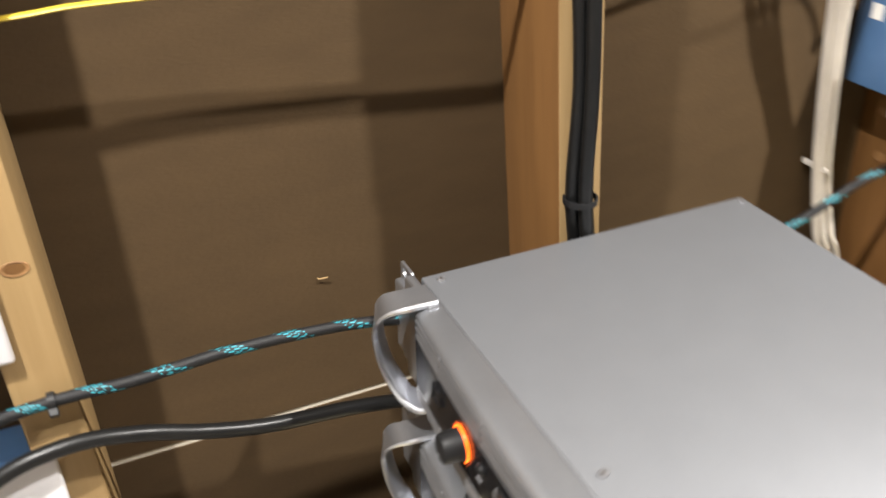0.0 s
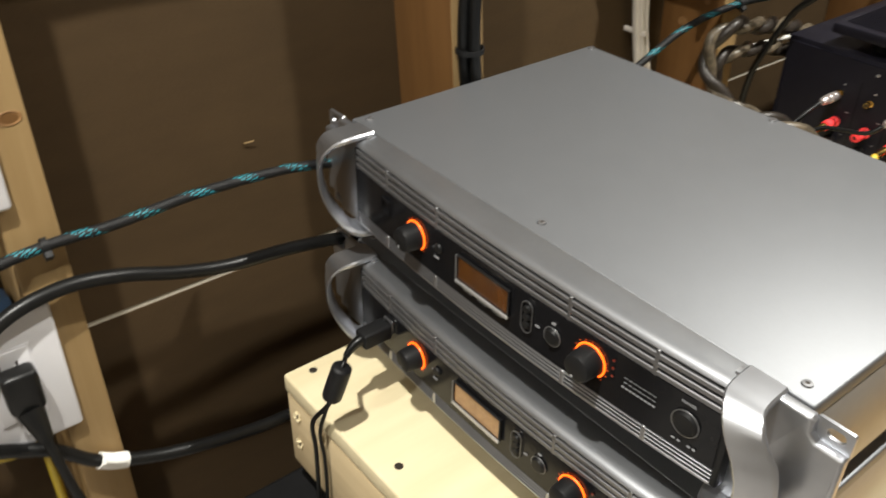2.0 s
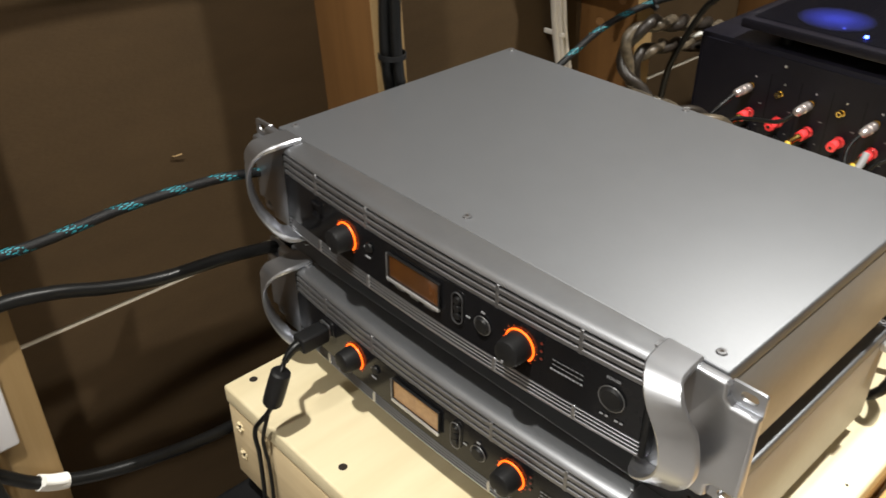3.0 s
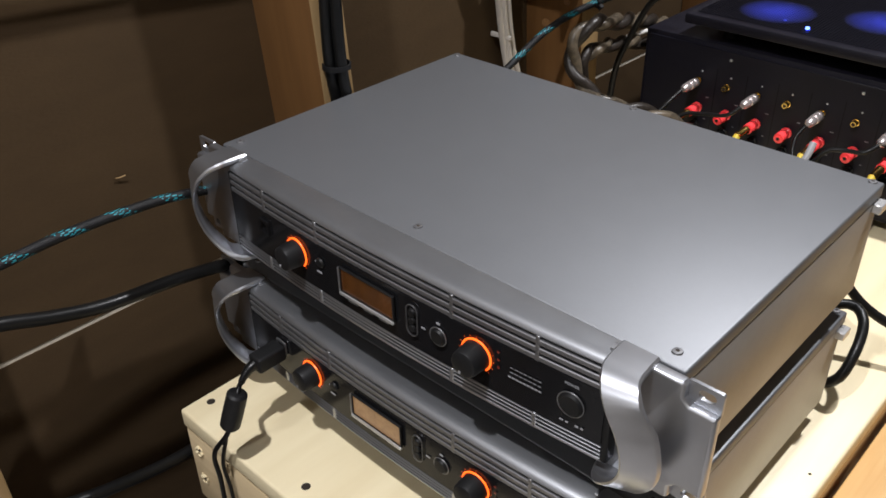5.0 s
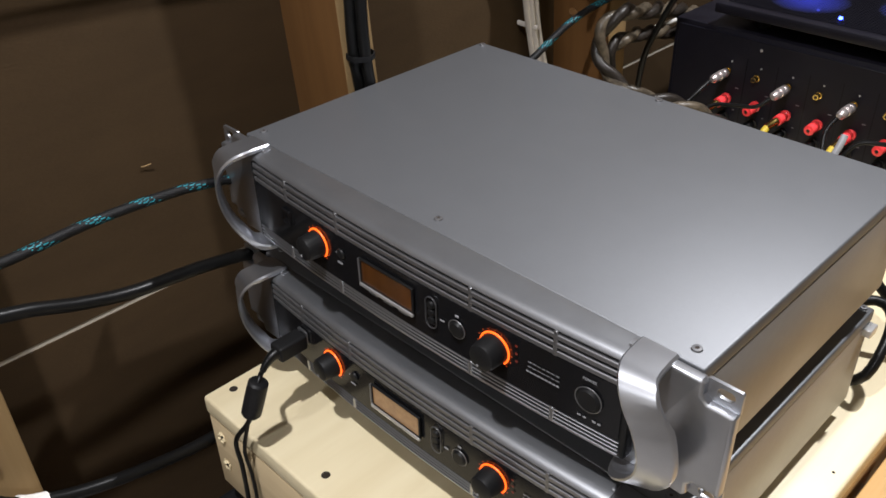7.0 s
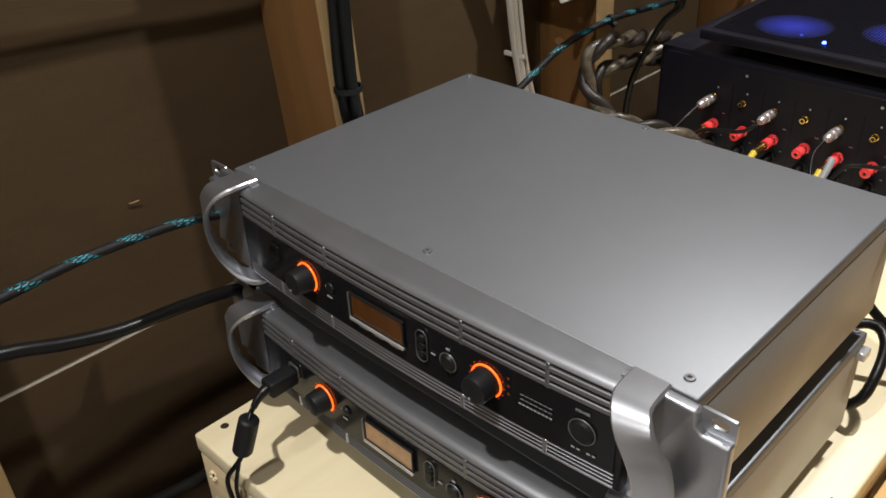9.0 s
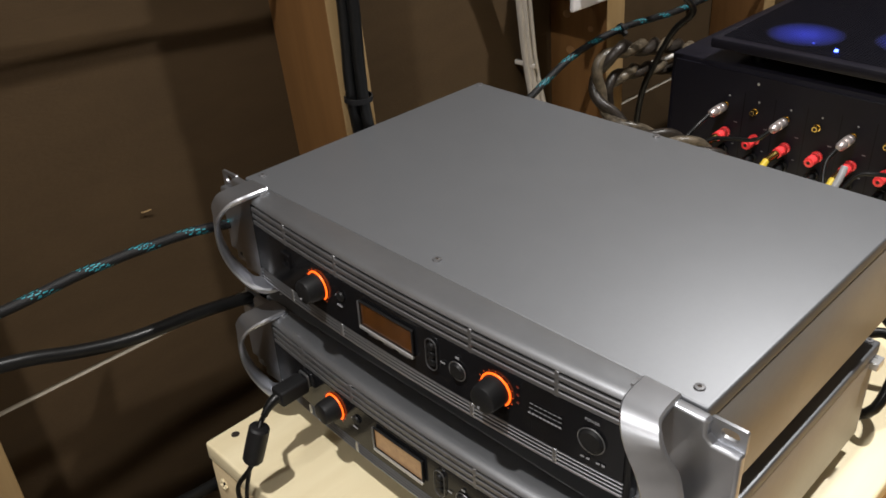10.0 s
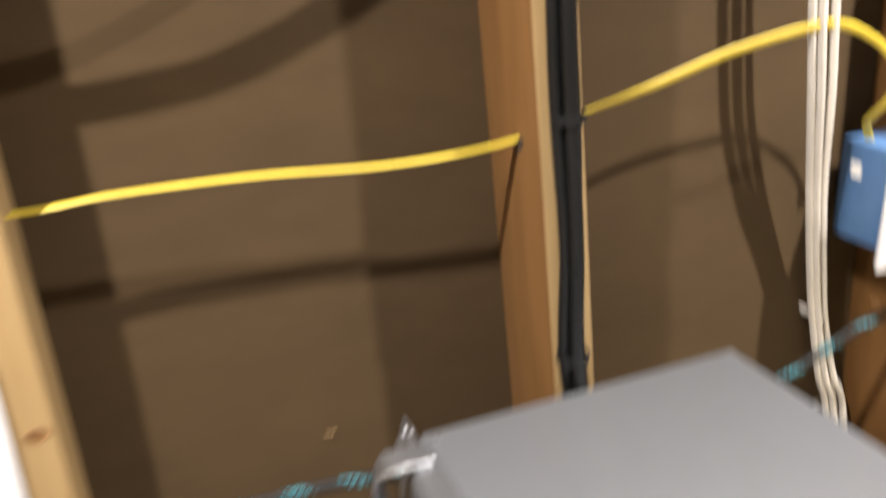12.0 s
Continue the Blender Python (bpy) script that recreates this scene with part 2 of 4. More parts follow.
def rounded(x0, x1, y0, y1, r, seg=5):
    out = []
    for cx, cy, a in ((x1 - r, y1 - r, 0), (x0 + r, y1 - r, 90), (x0 + r, y0 + r, 180), (x1 - r, y0 + r, 270)):
        out += [(cx + r * math.cos(radians(a + 90 * k / seg)), cy + r * math.sin(radians(a + 90 * k / seg))) for k in range(seg + 1)]
    return out


def words(text, size, parent, name, mat, m):
    curve = bpy.data.curves.new(name, "FONT")
    curve.body, curve.size, curve.extrude, curve.align_x = text, size, 0.00012, "CENTER"
    temp = bpy.data.objects.new("letters", curve)
    data = bpy.data.meshes.new_from_object(temp)
    bpy.data.objects.remove(temp)
    data.materials.clear()
    data.materials.append(mat)
    data.transform(m)
    ob = new(name, data)
    ob.parent = parent
    return ob


# ---------------------------------------------------------------- setting
def setting(name, bm, mat, label, category):
    return tagged(finish(name, bm, mat), label, category, kind="structure")


setting("floor", block(-0.45, 3.0, -2.6, 3.0, -0.1, 0.0), FLOOR, "grey concrete basement floor below the shelf", "floor")
setting("ceiling", block(-0.45, 3.0, -2.6, 3.0, CEILING, CEILING + 0.1), CEIL, "plain pale board ceiling over the room", "ceiling")
setting("wall_east", block(2.9, 3.0, -2.6, 3.0, 0, CEILING), PAINT, "plain pale painted wall across the room", "wall")
setting("wall_south", block(-0.45, 2.9, -2.6, -2.5, 0, CEILING), PAINT, "plain pale painted wall across the room", "wall")
setting("wall_north", block(-0.45, 2.9, 2.9, 3.0, 0, CEILING), PAINT, "plain pale painted wall beyond the shelf", "wall")

# the back wall: two lengths of brown board with a pale paper joint between them
wall = setting("wall_west", block(-0.45, WALL_X - 0.010, -2.5, 2.9, 0, CEILING), PAINT, "brown kraft-faced board wall between open pine studs", "wall")
part("panel", block(WALL_X - 0.009, WALL_X, -2.5, 2.9, 0.0, 0.9125), BOARD, wall)
part("panel", block(WALL_X - 0.009, WALL_X, -2.5, 2.9, 0.9180, CEILING), BOARD, wall)
part("joint", block(WALL_X - 0.009, WALL_X - 0.001, -2.5, 2.9, 0.9126, 0.9179), JOINT_WHITE, wall, "pale paper joint between two boards")


def stud(name, y, lean, label, mats=(PINE_Z, PINE_RED_SHADE), hole_z=None):
    """A 38 by 89 mm upright; y: its near edge at z = 1.1; lean: drift of y per metre of height."""
    bm = bmesh.new()
    bm = block(WALL_X + 0.0005, STUD_X, 0, 0.038, 0, CEILING, 0.0022, 2, bm)
    for v in bm.verts:
        v.co.y += y + lean * (v.co.z - 1.1)
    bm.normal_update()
    # side faces take the darker pine: their shade is painted in
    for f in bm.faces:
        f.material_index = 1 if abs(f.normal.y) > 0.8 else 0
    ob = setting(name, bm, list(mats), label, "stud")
    return ob


S1, S2, S3, S4, S5 = -0.2745, 0.1305, 0.547, 0.965, 1.37
stud_1 = stud("stud_1", S1, -0.012, "pale pine wall stud with a small knot", (PINE_Z, PINE_Z))
stud_2 = stud("stud_2", S2, -0.065, "pine wall stud with shaded reddish sides and a drilled cable hole")
stud_3 = stud("stud_3", S3, -0.05, "pine wall stud with shaded reddish sides and dark knots")
stud_4 = stud("stud_4", S4, -0.02, "pale pine wall stud with shaded reddish sides beyond the black amplifier")
stud_5 = stud("stud_5", S5, 0.0, "pale pine wall stud with shaded reddish sides beyond the black amplifier")
stud_0 = stud("stud_6", S1 - 0.405, 0.0, "pale pine wall stud", (PINE_Z, PINE_Z))


def knot(parent, x, y, z, radius, facing, heart=None):
    """An oval knot a hair proud of the wood: a dark ring round a lighter heart."""
    turn = pose(x, y, z, 0, 90, 0) if facing == "x" else pose(x, y, z, 90, 0, 0)
    flat = Matrix.Diagonal((0.62, 1.0, 1.0, 1.0)) if facing == "x" else Matrix.Diagonal((1.0, 0.8, 1.0, 1.0))
    part("knot", lathe([(radius * 0.72, 0.0002), (radius * 0.95, 0.0006), (radius, 0.0001)], 18, None, turn @ flat), KNOT, parent)
    return part("knot_heart", lathe([(0, 0.0005), (radius * 0.7, 0.0003)], 18, None, turn @ flat), heart or PINE_RED_SHADE, parent)


knot(stud_1, STUD_X, -0.249, 1.163, 0.0085, "x")
knot(stud_3, -0.293, S3 + 0.001, 1.052, 0.007, "y", KNOT)
knot(stud_3, -0.262, S3 + 0.0005, 1.085, 0.005, "y", KNOT)
knot(stud_3, -0.300, S3, 1.098, 0.006, "y", KNOT)
part("hole", lathe([(0, 0.0006), (0.0095, 0.0004)], 18, None, pose(-0.2735, S2 - 0.0125, 1.2985, 90)), DARK_HOLE, stud_2)
for dz, dx in ((0.018, 0.004), (0.030, -0.012)):
    part("nail_hole", lathe([(0, 0.0006), (0.0022, 0.0004)], 10, None, pose(-0.2735 + dx, S2 - 0.0130, 1.2985 + dz, 90)), DARK_HOLE, stud_2)

# a bent nail left in the wall board
nail = tagged(finish("nail", tube([(WALL_X, -0.044, 1.047), (WALL_X + 0.0025, -0.043, 1.0475), (WALL_X + 0.0035, -0.036, 1.048)], 0.0006, 8, 0.002), PINE_Z),
              "small bent steel nail tip poking through the board", "nail")

# ---------------------------------------------------------------- shelf
shelf = empty("wooden_shelf", pose(0, 0, 0))
tagged(shelf, "pale plywood shelf on pine framing under the amplifiers", "shelf")
top = part("top_board", block(SHELF_LEFT, SHELF_RIGHT, SHELF_FRONT, 1.45, SHELF_Z - 0.020, SHELF_Z, 0.003, 3), [PLY], shelf)
part("front_board", block(SHELF_LEFT + 0.001, SHELF_RIGHT - 0.002, SHELF_FRONT + 0.001, SHELF_FRONT + 0.039, SHELF_Z - 0.112, SHELF_Z - 0.0215, 0.003, 2), PINE_X, shelf)
part("side_rail", block(SHELF_RIGHT - 0.040, SHELF_RIGHT - 0.002, SHELF_FRONT + 0.040, 1.45, SHELF_Z - 0.112, SHELF_Z - 0.0215, 0.003, 2), PINE_Y, shelf)
part("back_rail", block(SHELF_LEFT + 0.002, SHELF_LEFT + 0.040, SHELF_FRONT + 0.040, 1.45, SHELF_Z - 0.112, SHELF_Z - 0.0215, 0.003, 2), PINE_Y, shelf)
for px, py in ((SHELF_LEFT + 0.01, 0.5), (SHELF_RIGHT - 0.099, 0.5), (SHELF_LEFT + 0.01, 1.35), (SHELF_RIGHT - 0.099, 1.35), (SHELF_RIGHT - 0.099, 0.0)):
    part("leg", block(px, px + 0.089, py, py + 0.038, 0.0, SHELF_Z - 0.113, 0.003, 2), PINE_Z, shelf)
for x, y in ((-0.203, -0.061), (-0.058, -0.067), (0.10, -0.066)):
    part("screw_hole", lathe([(0, 0.0004), (0.0026, 0.0005), (0.0040, 0.0002)], 14, None, pose(x, y, SHELF_Z)), DARK_HOLE, shelf)
part("screw_hole", lathe([(0, 0.0004), (0.0014, 0.0003)], 10, None, pose(0.2395, 0.222, SHELF_Z)), DARK_HOLE, shelf)
random.seed(5)
for z in (SHELF_Z - 0.040, SHELF_Z - 0.077):
    part("drilled_hole", lathe([(0, 0.0004), (0.0034, 0.0005)], 14, None, pose(-0.197, SHELF_FRONT + 0.001, z, 90)), DARK_HOLE, shelf)
    for k in range(11):
        a, r = radians(33 * k + random.uniform(-12, 12)), random.uniform(0.0034, 0.0060)
        chip = block(-0.0018, 0.0018, -0.0007, 0.0007, 0.0, random.uniform(0.0012, 0.0028), 0.0004, 1)
        bmesh.ops.transform(chip, matrix=pose(-0.197 + r * math.cos(a), SHELF_FRONT + 0.001, z + r * math.sin(a), 90) @ Matrix.Rotation(a + random.uniform(0.8, 2.2), 4, "Z"), verts=chip.verts)
        part("splinter", chip, PLY, shelf)

# lower framing beside the shelf
for x0, x1, z1, name in ((SHELF_RIGHT + 0.004, SHELF_RIGHT + 0.062, SHELF_Z - 0.034, "frame_board"), (SHELF_RIGHT + 0.068, SHELF_RIGHT + 0.157, SHELF_Z - 0.040, "frame_board")):
    rail = finish(name, block(x0, x1, 0.02, 1.45, z1 - 0.038, z1, 0.003, 2), PINE_Y)
    tagged(rail, "knotty pine board fixed along the open shelf side", "board", "boards beside the shelf")
    for py in (0.06, 1.30):
        part("leg", block(x0 + 0.004, x1 - 0.004, py, py + 0.038, 0.0, z1 - 0.0385, 0.003), PINE_Z, rail)


# ---------------------------------------------------------------- the two silver rack amplifiers
H, W, D = 0.096, 0.216, 0.2915      # body height, half width, depth
FACE_W = 0.180                      # half width of the front between the handles


def bow(x):
    return 0.009 * (1 - (x / 0.19) ** 2)


def front_strip(y, z0, z1, x0, x1, thick=0.003, r=0.0, steps=28):
    """A bar that follows the bowed front, from z0 to z1, its face at depth y."""
    line = [Vector((x0 + (x1 - x0) * k / steps, y - bow(x0 + (x1 - x0) * k / steps), 0)) for k in range(steps + 1)]
    if r:
        shape = [(thick - 2 * r, z0), (thick - r, z0 + r), (thick - r, z1 - r), (thick - 2 * r, z1), (-thick, z1), (-thick, z0)]
    else:
        shape = [(0, z0), (0, z1), (-thick, z1), (-thick, z0)]
    return sweep(line, shape)


def on_face(x, z, y=-0.0165):
    """The pose of something set on the bowed front, its z axis pointing out of it."""
    slope = math.degrees(math.atan(2 * 0.009 * x / 0.19 ** 2))
    return pose(x, y - bow(x), z, 90, 0, slope)


def handle(sign, parent):
    """A broad strap that juts out at the top, bows outwards and sweeps back into a flared foot."""
    path = spline([(0.1770, 0.000, 0.0950), (0.1778, -0.012, 0.0952), (0.1795, -0.023, 0.0945), (0.1850, -0.0310, 0.0910), (0.1925, -0.0355, 0.0830), (0.2005, -0.0362, 0.0710),
                   (0.2045, -0.0350, 0.0565), (0.2040, -0.0330, 0.0420), (0.1975, -0.0300, 0.0285), (0.1860, -0.0250, 0.0170), (0.1765, -0.0170, 0.0110), (0.1720, -0.002, 0.0100)], 0.003)
    bm, rings = bmesh.new(), []
    thick, e = 0.0050, 0.0013
    for k, q in enumerate(path):
        ahead = path[min(k + 1, len(path) - 1)] - path[max(k - 1, 0)]
        ahead.x = 0
        ahead.normalize()
        back = Vector((0, -ahead.z, ahead.y))
        t = k / (len(path) - 1)
        inner, outer = q.x, q.x + 0.0245 - 0.0060 * math.sin(math.pi * min(1, max(0, (t - 0.2) / 0.6))) + 0.004 * max(0, (t - 0.8) / 0.2)
        pts = [(inner, e), (inner + e, 0), (outer - e, 0), (outer, e), (outer, thick - e), (outer - e, thick), (inner + e, thick), (inner, thick - e)]
        lag = 0.011 * min(1, max(0, (t - 0.16) / 0.2)) * min(1, max(0, (1 - t) / 0.2))
        rings.append([bm.verts.new((sign * x, q.y - back.y * d + lag * (x - inner) / (outer - inner), q.z - back.z * d)) for x, d in pts])
    for a, b in zip(rings, rings[1:]):
        for j in range(8):
            bm.faces.new((a[j], a[(j + 1) % 8], b[(j + 1) % 8], b[j]))
    bm.faces.new(rings[0])
    bm.faces.new(rings[-1])
    return part("handle", bm, SILVER_CAST, parent, "cast silver strap handle")


def ear(sign, parent):
    """The rack ear: a rounded casting with two thin slotted lugs."""
    z0, z1 = 0.0095, 0.0975
    a, b, c, n = 0.174, 0.2415, 0.2215, 0.0140
    ring = [(a, z0), (c - 0.002, z0), (c, z0 + 0.002), (c, z0 + n - 0.004), (c + 0.004, z0 + n), (b - 0.001, z0 + n), (b, z0 + n + 0.001), (b, z1 - n - 0.001), (b - 0.001, z1 - n),
            (c + 0.004, z1 - n), (c, z1 - n + 0.004), (c, z1 - 0.002), (c - 0.002, z1), (a, z1)]
    body = plate([(sign * u, v) for u, v in ring], [], 0.0078, parent, "ear", SILVER_CAST, pose(0, -0.0040, 0, 90), "cast silver rack ear with slotted lugs", 0.0022)
    for low, slot_z in ((z0, z0 + 0.0030), (z1 - 0.0160, z1 - 0.0095)):
        outline = [(sign * u, v) for u, v in rounded(0.2200, 0.2415, low, low + 0.0160, 0.0018)]
        slot = [(sign * u, v) for u, v in rounded(0.2270, 0.2375, slot_z, slot_z + 0.0065, 0.0032)]
        plate(outline, [slot], 0.0022, body, "lug", SILVER_CAST, pose(0, -0.0012, 0, 90))
    return body


def ring_arc(radius, thick, start, end, bm=None, steps=40):
    line = [Vector((radius * math.cos(radians(start + (end - start) * k / steps)), radius * math.sin(radians(start + (end - start) * k / steps)), 0.0)) for k in range(steps + 1)]
    return sweep(line, round_outline(thick, 8), bm)


def amplifier(z, screen, label, cable_in, nudge=(0, 0, 0)):
    amp = tagged(empty("rack_amplifier", pose(nudge[0], nudge[1], z, 0, 0, nudge[2])), label, "amplifier", "stacked silver amplifiers")
    part("chassis", block(-W + 0.0008, W - 0.0008, 0.0005, D - 0.001, 0.0, H - 0.0125, 0.0012), CHASSIS, amp, "folded silver-grey steel chassis")
    part("seam", block(-W + 0.0022, W - 0.0022, 0.002, D - 0.003, H - 0.0128, H - 0.0108), VOID, amp)
    cover = part("top_cover", block(-W, W, 0.0030, D, H - 0.0110, H, 0.0016, 3), SILVER, amp, "smooth satin silver top cover")
    for x, y in ((-0.2075, 0.0155), (0.0005, 0.0155), (0.2035, 0.0150), (-0.2095, 0.2865), (0.0005, 0.2865), (0.2085, 0.2865)):
        head = part("screw", lathe([(0, 0.0005), (0.0012, 0.0006), (0.0013, 0.0012), (0.0030, 0.0011), (0.0034, 0.0002)], 16, None, pose(x, y, H)), SILVER_DARK, cover)
        part("recess", lathe([(0, 0.00085), (0.0014, 0.00080)], 6, None, pose(x, y, H)), DARK_HOLE, head)
    # the rounded visor over the vents
    steps, bm, rings = 40, bmesh.new(), []
    outline = [(0.0024, -0.0105), (0.0024, 0.0008), (0.0014, 0.0009), (-0.0020, 0.0008), (-0.0060, 0.0004), (-0.0095, -0.0004), (-0.0122, -0.0015), (-0.0140, -0.0028), (-0.0150, -0.0043), (-0.0148, -0.0050), (-0.0110, -0.0053)]
    for k in range(steps + 1):
        x = -FACE_W + 2 * FACE_W * k / steps
        rings.append([bm.verts.new((x, y - bow(x) * min(1.0, max(0.0, 0.0024 - y) / 0.010), H - 0.0006 + dz)) for y, dz in outline])
    for a, b in zip(rings, rings[1:]):
        for j in range(len(outline)):
            bm.faces.new((a[j], a[(j + 1) % len(outline)], b[(j + 1) % len(outline)], b[j]))
    bm.faces.new(rings[0])
    bm.faces.new(rings[-1])
    part("visor", bm, SILVER_VISOR, amp, "rounded satin silver visor")
    part("lower_lip", front_strip(-0.0110, 0.0168, 0.0190, -FACE_W, FACE_W, 0.004, 0.0006), SILVER_CAST, amp)
    # vents above and below the black panel
    part("vent_backing", front_strip(-0.0075, H - 0.027, H - 0.0055, -FACE_W, FACE_W), VOID, amp)
    for z1 in (H - 0.0078, H - 0.0138, H - 0.0198):
        part("vent_bar", front_strip(-0.0122, z1 - 0.0040, z1, -FACE_W, FACE_W, 0.0040, 0.0006), SILVER_DARK, amp)
    for x in (-0.133, -0.067, 0.067, 0.133):
        post = block(-0.0016, 0.0016, -0.0002, 0.0045, H - 0.0242, H - 0.0054, 0.0004, 1)
        bmesh.ops.transform(post, matrix=pose(x, -0.0155 - bow(x), 0), verts=post.verts)
        part("vent_post", post, SILVER_DARK, amp)
    part("lower_vent_backing", front_strip(-0.0075, 0.0180, 0.0345, -FACE_W, FACE_W), VOID, amp)
    for z1 in (0.0212, 0.0243, 0.0274, 0.0305):
        part("vent_bar", front_strip(-0.0126, z1 - 0.0011, z1, -FACE_W, FACE_W, 0.0040, 0.0005), SILVER_CAST, amp)
    for x in (-0.133, -0.067, 0.067, 0.133):
        post = block(-0.0018, 0.0018, -0.0005, 0.0035, 0.0195, 0.0310, 0.0005, 1)
        bmesh.ops.transform(post, matrix=pose(x, -0.0155 - bow(x), 0), verts=post.verts)
        part("vent_post", post, SILVER_CAST, amp)
    panel = part("front_panel", front_strip(-0.0158, 0.0318, H - 0.0240, -FACE_W, FACE_W, 0.004), BLACK_GLOSS, amp, "glossy black control panel")
    for sign in (-1, 1):
        part("panel_end", block(min(sign * 0.1765, sign * 0.1845), max(sign * 0.1765, sign * 0.1845), -0.0158, -0.0050, 0.0172, H - 0.0070, 0.0020, 2), BLACK_MATT, amp)
    # knobs with their glowing rings
    for x in (-0.0905, 0.0890):
        seat = on_face(x, 0.0550)
        knob = part("knob", lathe([(0, 0.0150), (0.0075, 0.0150), (0.0092, 0.0142), (0.0099, 0.0122), (0.0108, 0.0010), (0.0108, -0.001)], 36, None, seat), BLACK_MATT, amp, "black ribbed volume knob")
        part("pointer", lathe([(0, 0.0154), (0.0011, 0.0153), (0.0011, 0.0148)], 10, None, seat @ pose(-0.002, -0.0060, 0)), WHITE_PRINT, knob)
        ring = ring_arc(0.0116, 0.00072, -45, 225)
        bmesh.ops.transform(ring, matrix=seat @ pose(0, 0, 0.0006), verts=ring.verts)
        part("light_ring", ring, ORANGE_LIGHT, knob, "glowing orange ring")
        ticks = bmesh.new()
        for k in range(13):
            a = radians(-45 + 22.5 * k)
            tick = bmesh.new()
            block(0.0132, 0.0142, -0.00014, 0.00016, 0.0001, 0.0005, 0, 1, tick)
            bmesh.ops.transform(tick, matrix=seat @ Matrix.Rotation(a, 4, "Z"), verts=tick.verts)
            temp = bpy.data.meshes.new("tick")
            tick.to_mesh(temp)
            tick.free()
            ticks.from_mesh(temp)
            bpy.data.meshes.remove(temp)
        part("scale_marks", ticks, ORANGE_DIM, knob)
    # display
    seat = on_face(-0.0108, 0.0560)
    shown = part("display", block(-0.0262, 0.0262, -0.0095, 0.0095, 0.0002, 0.0010), screen, amp, "dim amber display window")
    shown.data.transform(seat)
    plate(rounded(-0.0280, 0.0280, -0.0118, 0.0108, 0.0010), [rounded(-0.0266, 0.0266, -0.0096, 0.0096, 0.0006)], 0.0020, shown, "display_frame", BLACK_MATT, seat @ pose(0, 0, 0.0010), "thin dark frame", 0.0004)
    for k in range(3):
        bar = block(-0.0050, 0.0050, -0.0004, 0.0004, 0.0001, 0.0004)
        bmesh.ops.transform(bar, matrix=on_face(-0.027 + 0.016 * k, 0.0395), verts=bar.verts)
        part("lettering", bar, GREY_PRINT, panel, "small print")
    # silver ledge under the display and beside it
    ledge = part("display_ledge", block(-0.0280, 0.0280, -0.0128, -0.0100, 0.0004, 0.0030, 0.0006, 2), STEEL, shown, "bright silver ledge")
    ledge.data.transform(on_face(-0.0108, 0.0560))
    edge = part("display_edge", block(-0.0284, -0.0270, -0.0100, 0.0106, 0.0004, 0.0028, 0.0004, 2), SILVER_DARK, shown, "silver edge")
    edge.data.transform(on_face(-0.0108, 0.0560))
    # buttons
    seat = on_face(0.0335, 0.0550)
    plate(rounded(-0.0052, 0.0052, -0.0128, 0.0128, 0.0051, 8), [rounded(-0.0047, 0.0047, -0.0123, 0.0123, 0.0046, 8)], 0.0010, panel, "button_rim", SILVER_DARK, seat @ pose(0, 0, 0.0008))
    for dz in (-0.0062, 0.0, 0.0062):
        part("button", lathe([(0, 0.0022), (0.0026, 0.0020), (0.0032, 0.0002)], 18, None, seat @ pose(0, dz, 0)), BLACK_MATT, panel)
    seat = on_face(0.0568, 0.0530)
    rim = bmesh.new()
    ring_arc(0.0070, 0.0004, 0, 360, rim)
    bmesh.ops.transform(rim, matrix=seat @ pose(0, 0, 0.0006), verts=rim.verts)
    part("button_rim", rim, SILVER_DARK, panel)
    part("button", lathe([(0, 0.0026), (0.0050, 0.0024), (0.0064, 0.0002)], 24, None, seat), BLACK_MATT, panel)
    seat = on_face(0.1590, 0.0530)
    rim = bmesh.new()
    ring_arc(0.0090, 0.0004, 0, 360, rim)
    bmesh.ops.transform(rim, matrix=seat @ pose(0, 0, 0.0006), verts=rim.verts)
    part("button_rim", rim, SILVER_DARK, panel)
    part("power_button", lathe([(0, 0.0018), (0.0066, 0.0022), (0.0086, 0.0002)], 30, None, seat), BLACK_MATT, panel, "round black power button")
    words("POWER", 0.0028, panel, "lettering", WHITE_PRINT, on_face(0.1590, 0.0670) @ pose(0, 0, 0.0006))
    for x, zz, w, h, mat in ((0.1535, 0.0285, 0.0012, 0.0005, WHITE_PRINT), (0.1572, 0.0285, 0.0010, 0.0005, WHITE_PRINT), (0.1640, 0.0285, 0.0012, 0.0006, WHITE_PRINT), (0.1675, 0.0285, 0.0010, 0.0006, WHITE_PRINT),
                             (0.0435, 0.0435, 0.0020, 0.0006, WHITE_PRINT), (-0.0640, 0.0480, 0.0040, 0.0007, WHITE_PRINT), (-0.0640, 0.0400, 0.0030, 0.0007, WHITE_PRINT), (0.0570, 0.0540, 0.0016, 0.0008, WHITE_PRINT)):
        bar = block(-w, w, -h, h, 0.0001, 0.0005)
        bmesh.ops.transform(bar, matrix=on_face(x, zz + 0.0095), verts=bar.verts)
        part("lettering", bar, mat, panel, "small print")
    for k in range(7):
        for dz in (0.0018, -0.0018):
            bar = block(-0.0013, 0.0013, -0.0003, 0.0003, 0.0001, 0.0004)
            bmesh.ops.transform(bar, matrix=on_face(0.1165 + 0.0034 * k, 0.0565 + dz), verts=bar.verts)
            part("lettering", bar, GREY_PRINT, panel, "faint maker's mark as plain bars")
    for k in range(9):
        bar = block(-0.0010, 0.0010, -0.0006, 0.0006, 0.0001, 0.0004)
        bmesh.ops.transform(bar, matrix=on_face(0.1150 + 0.0028 * k, 0.0507), verts=bar.verts)
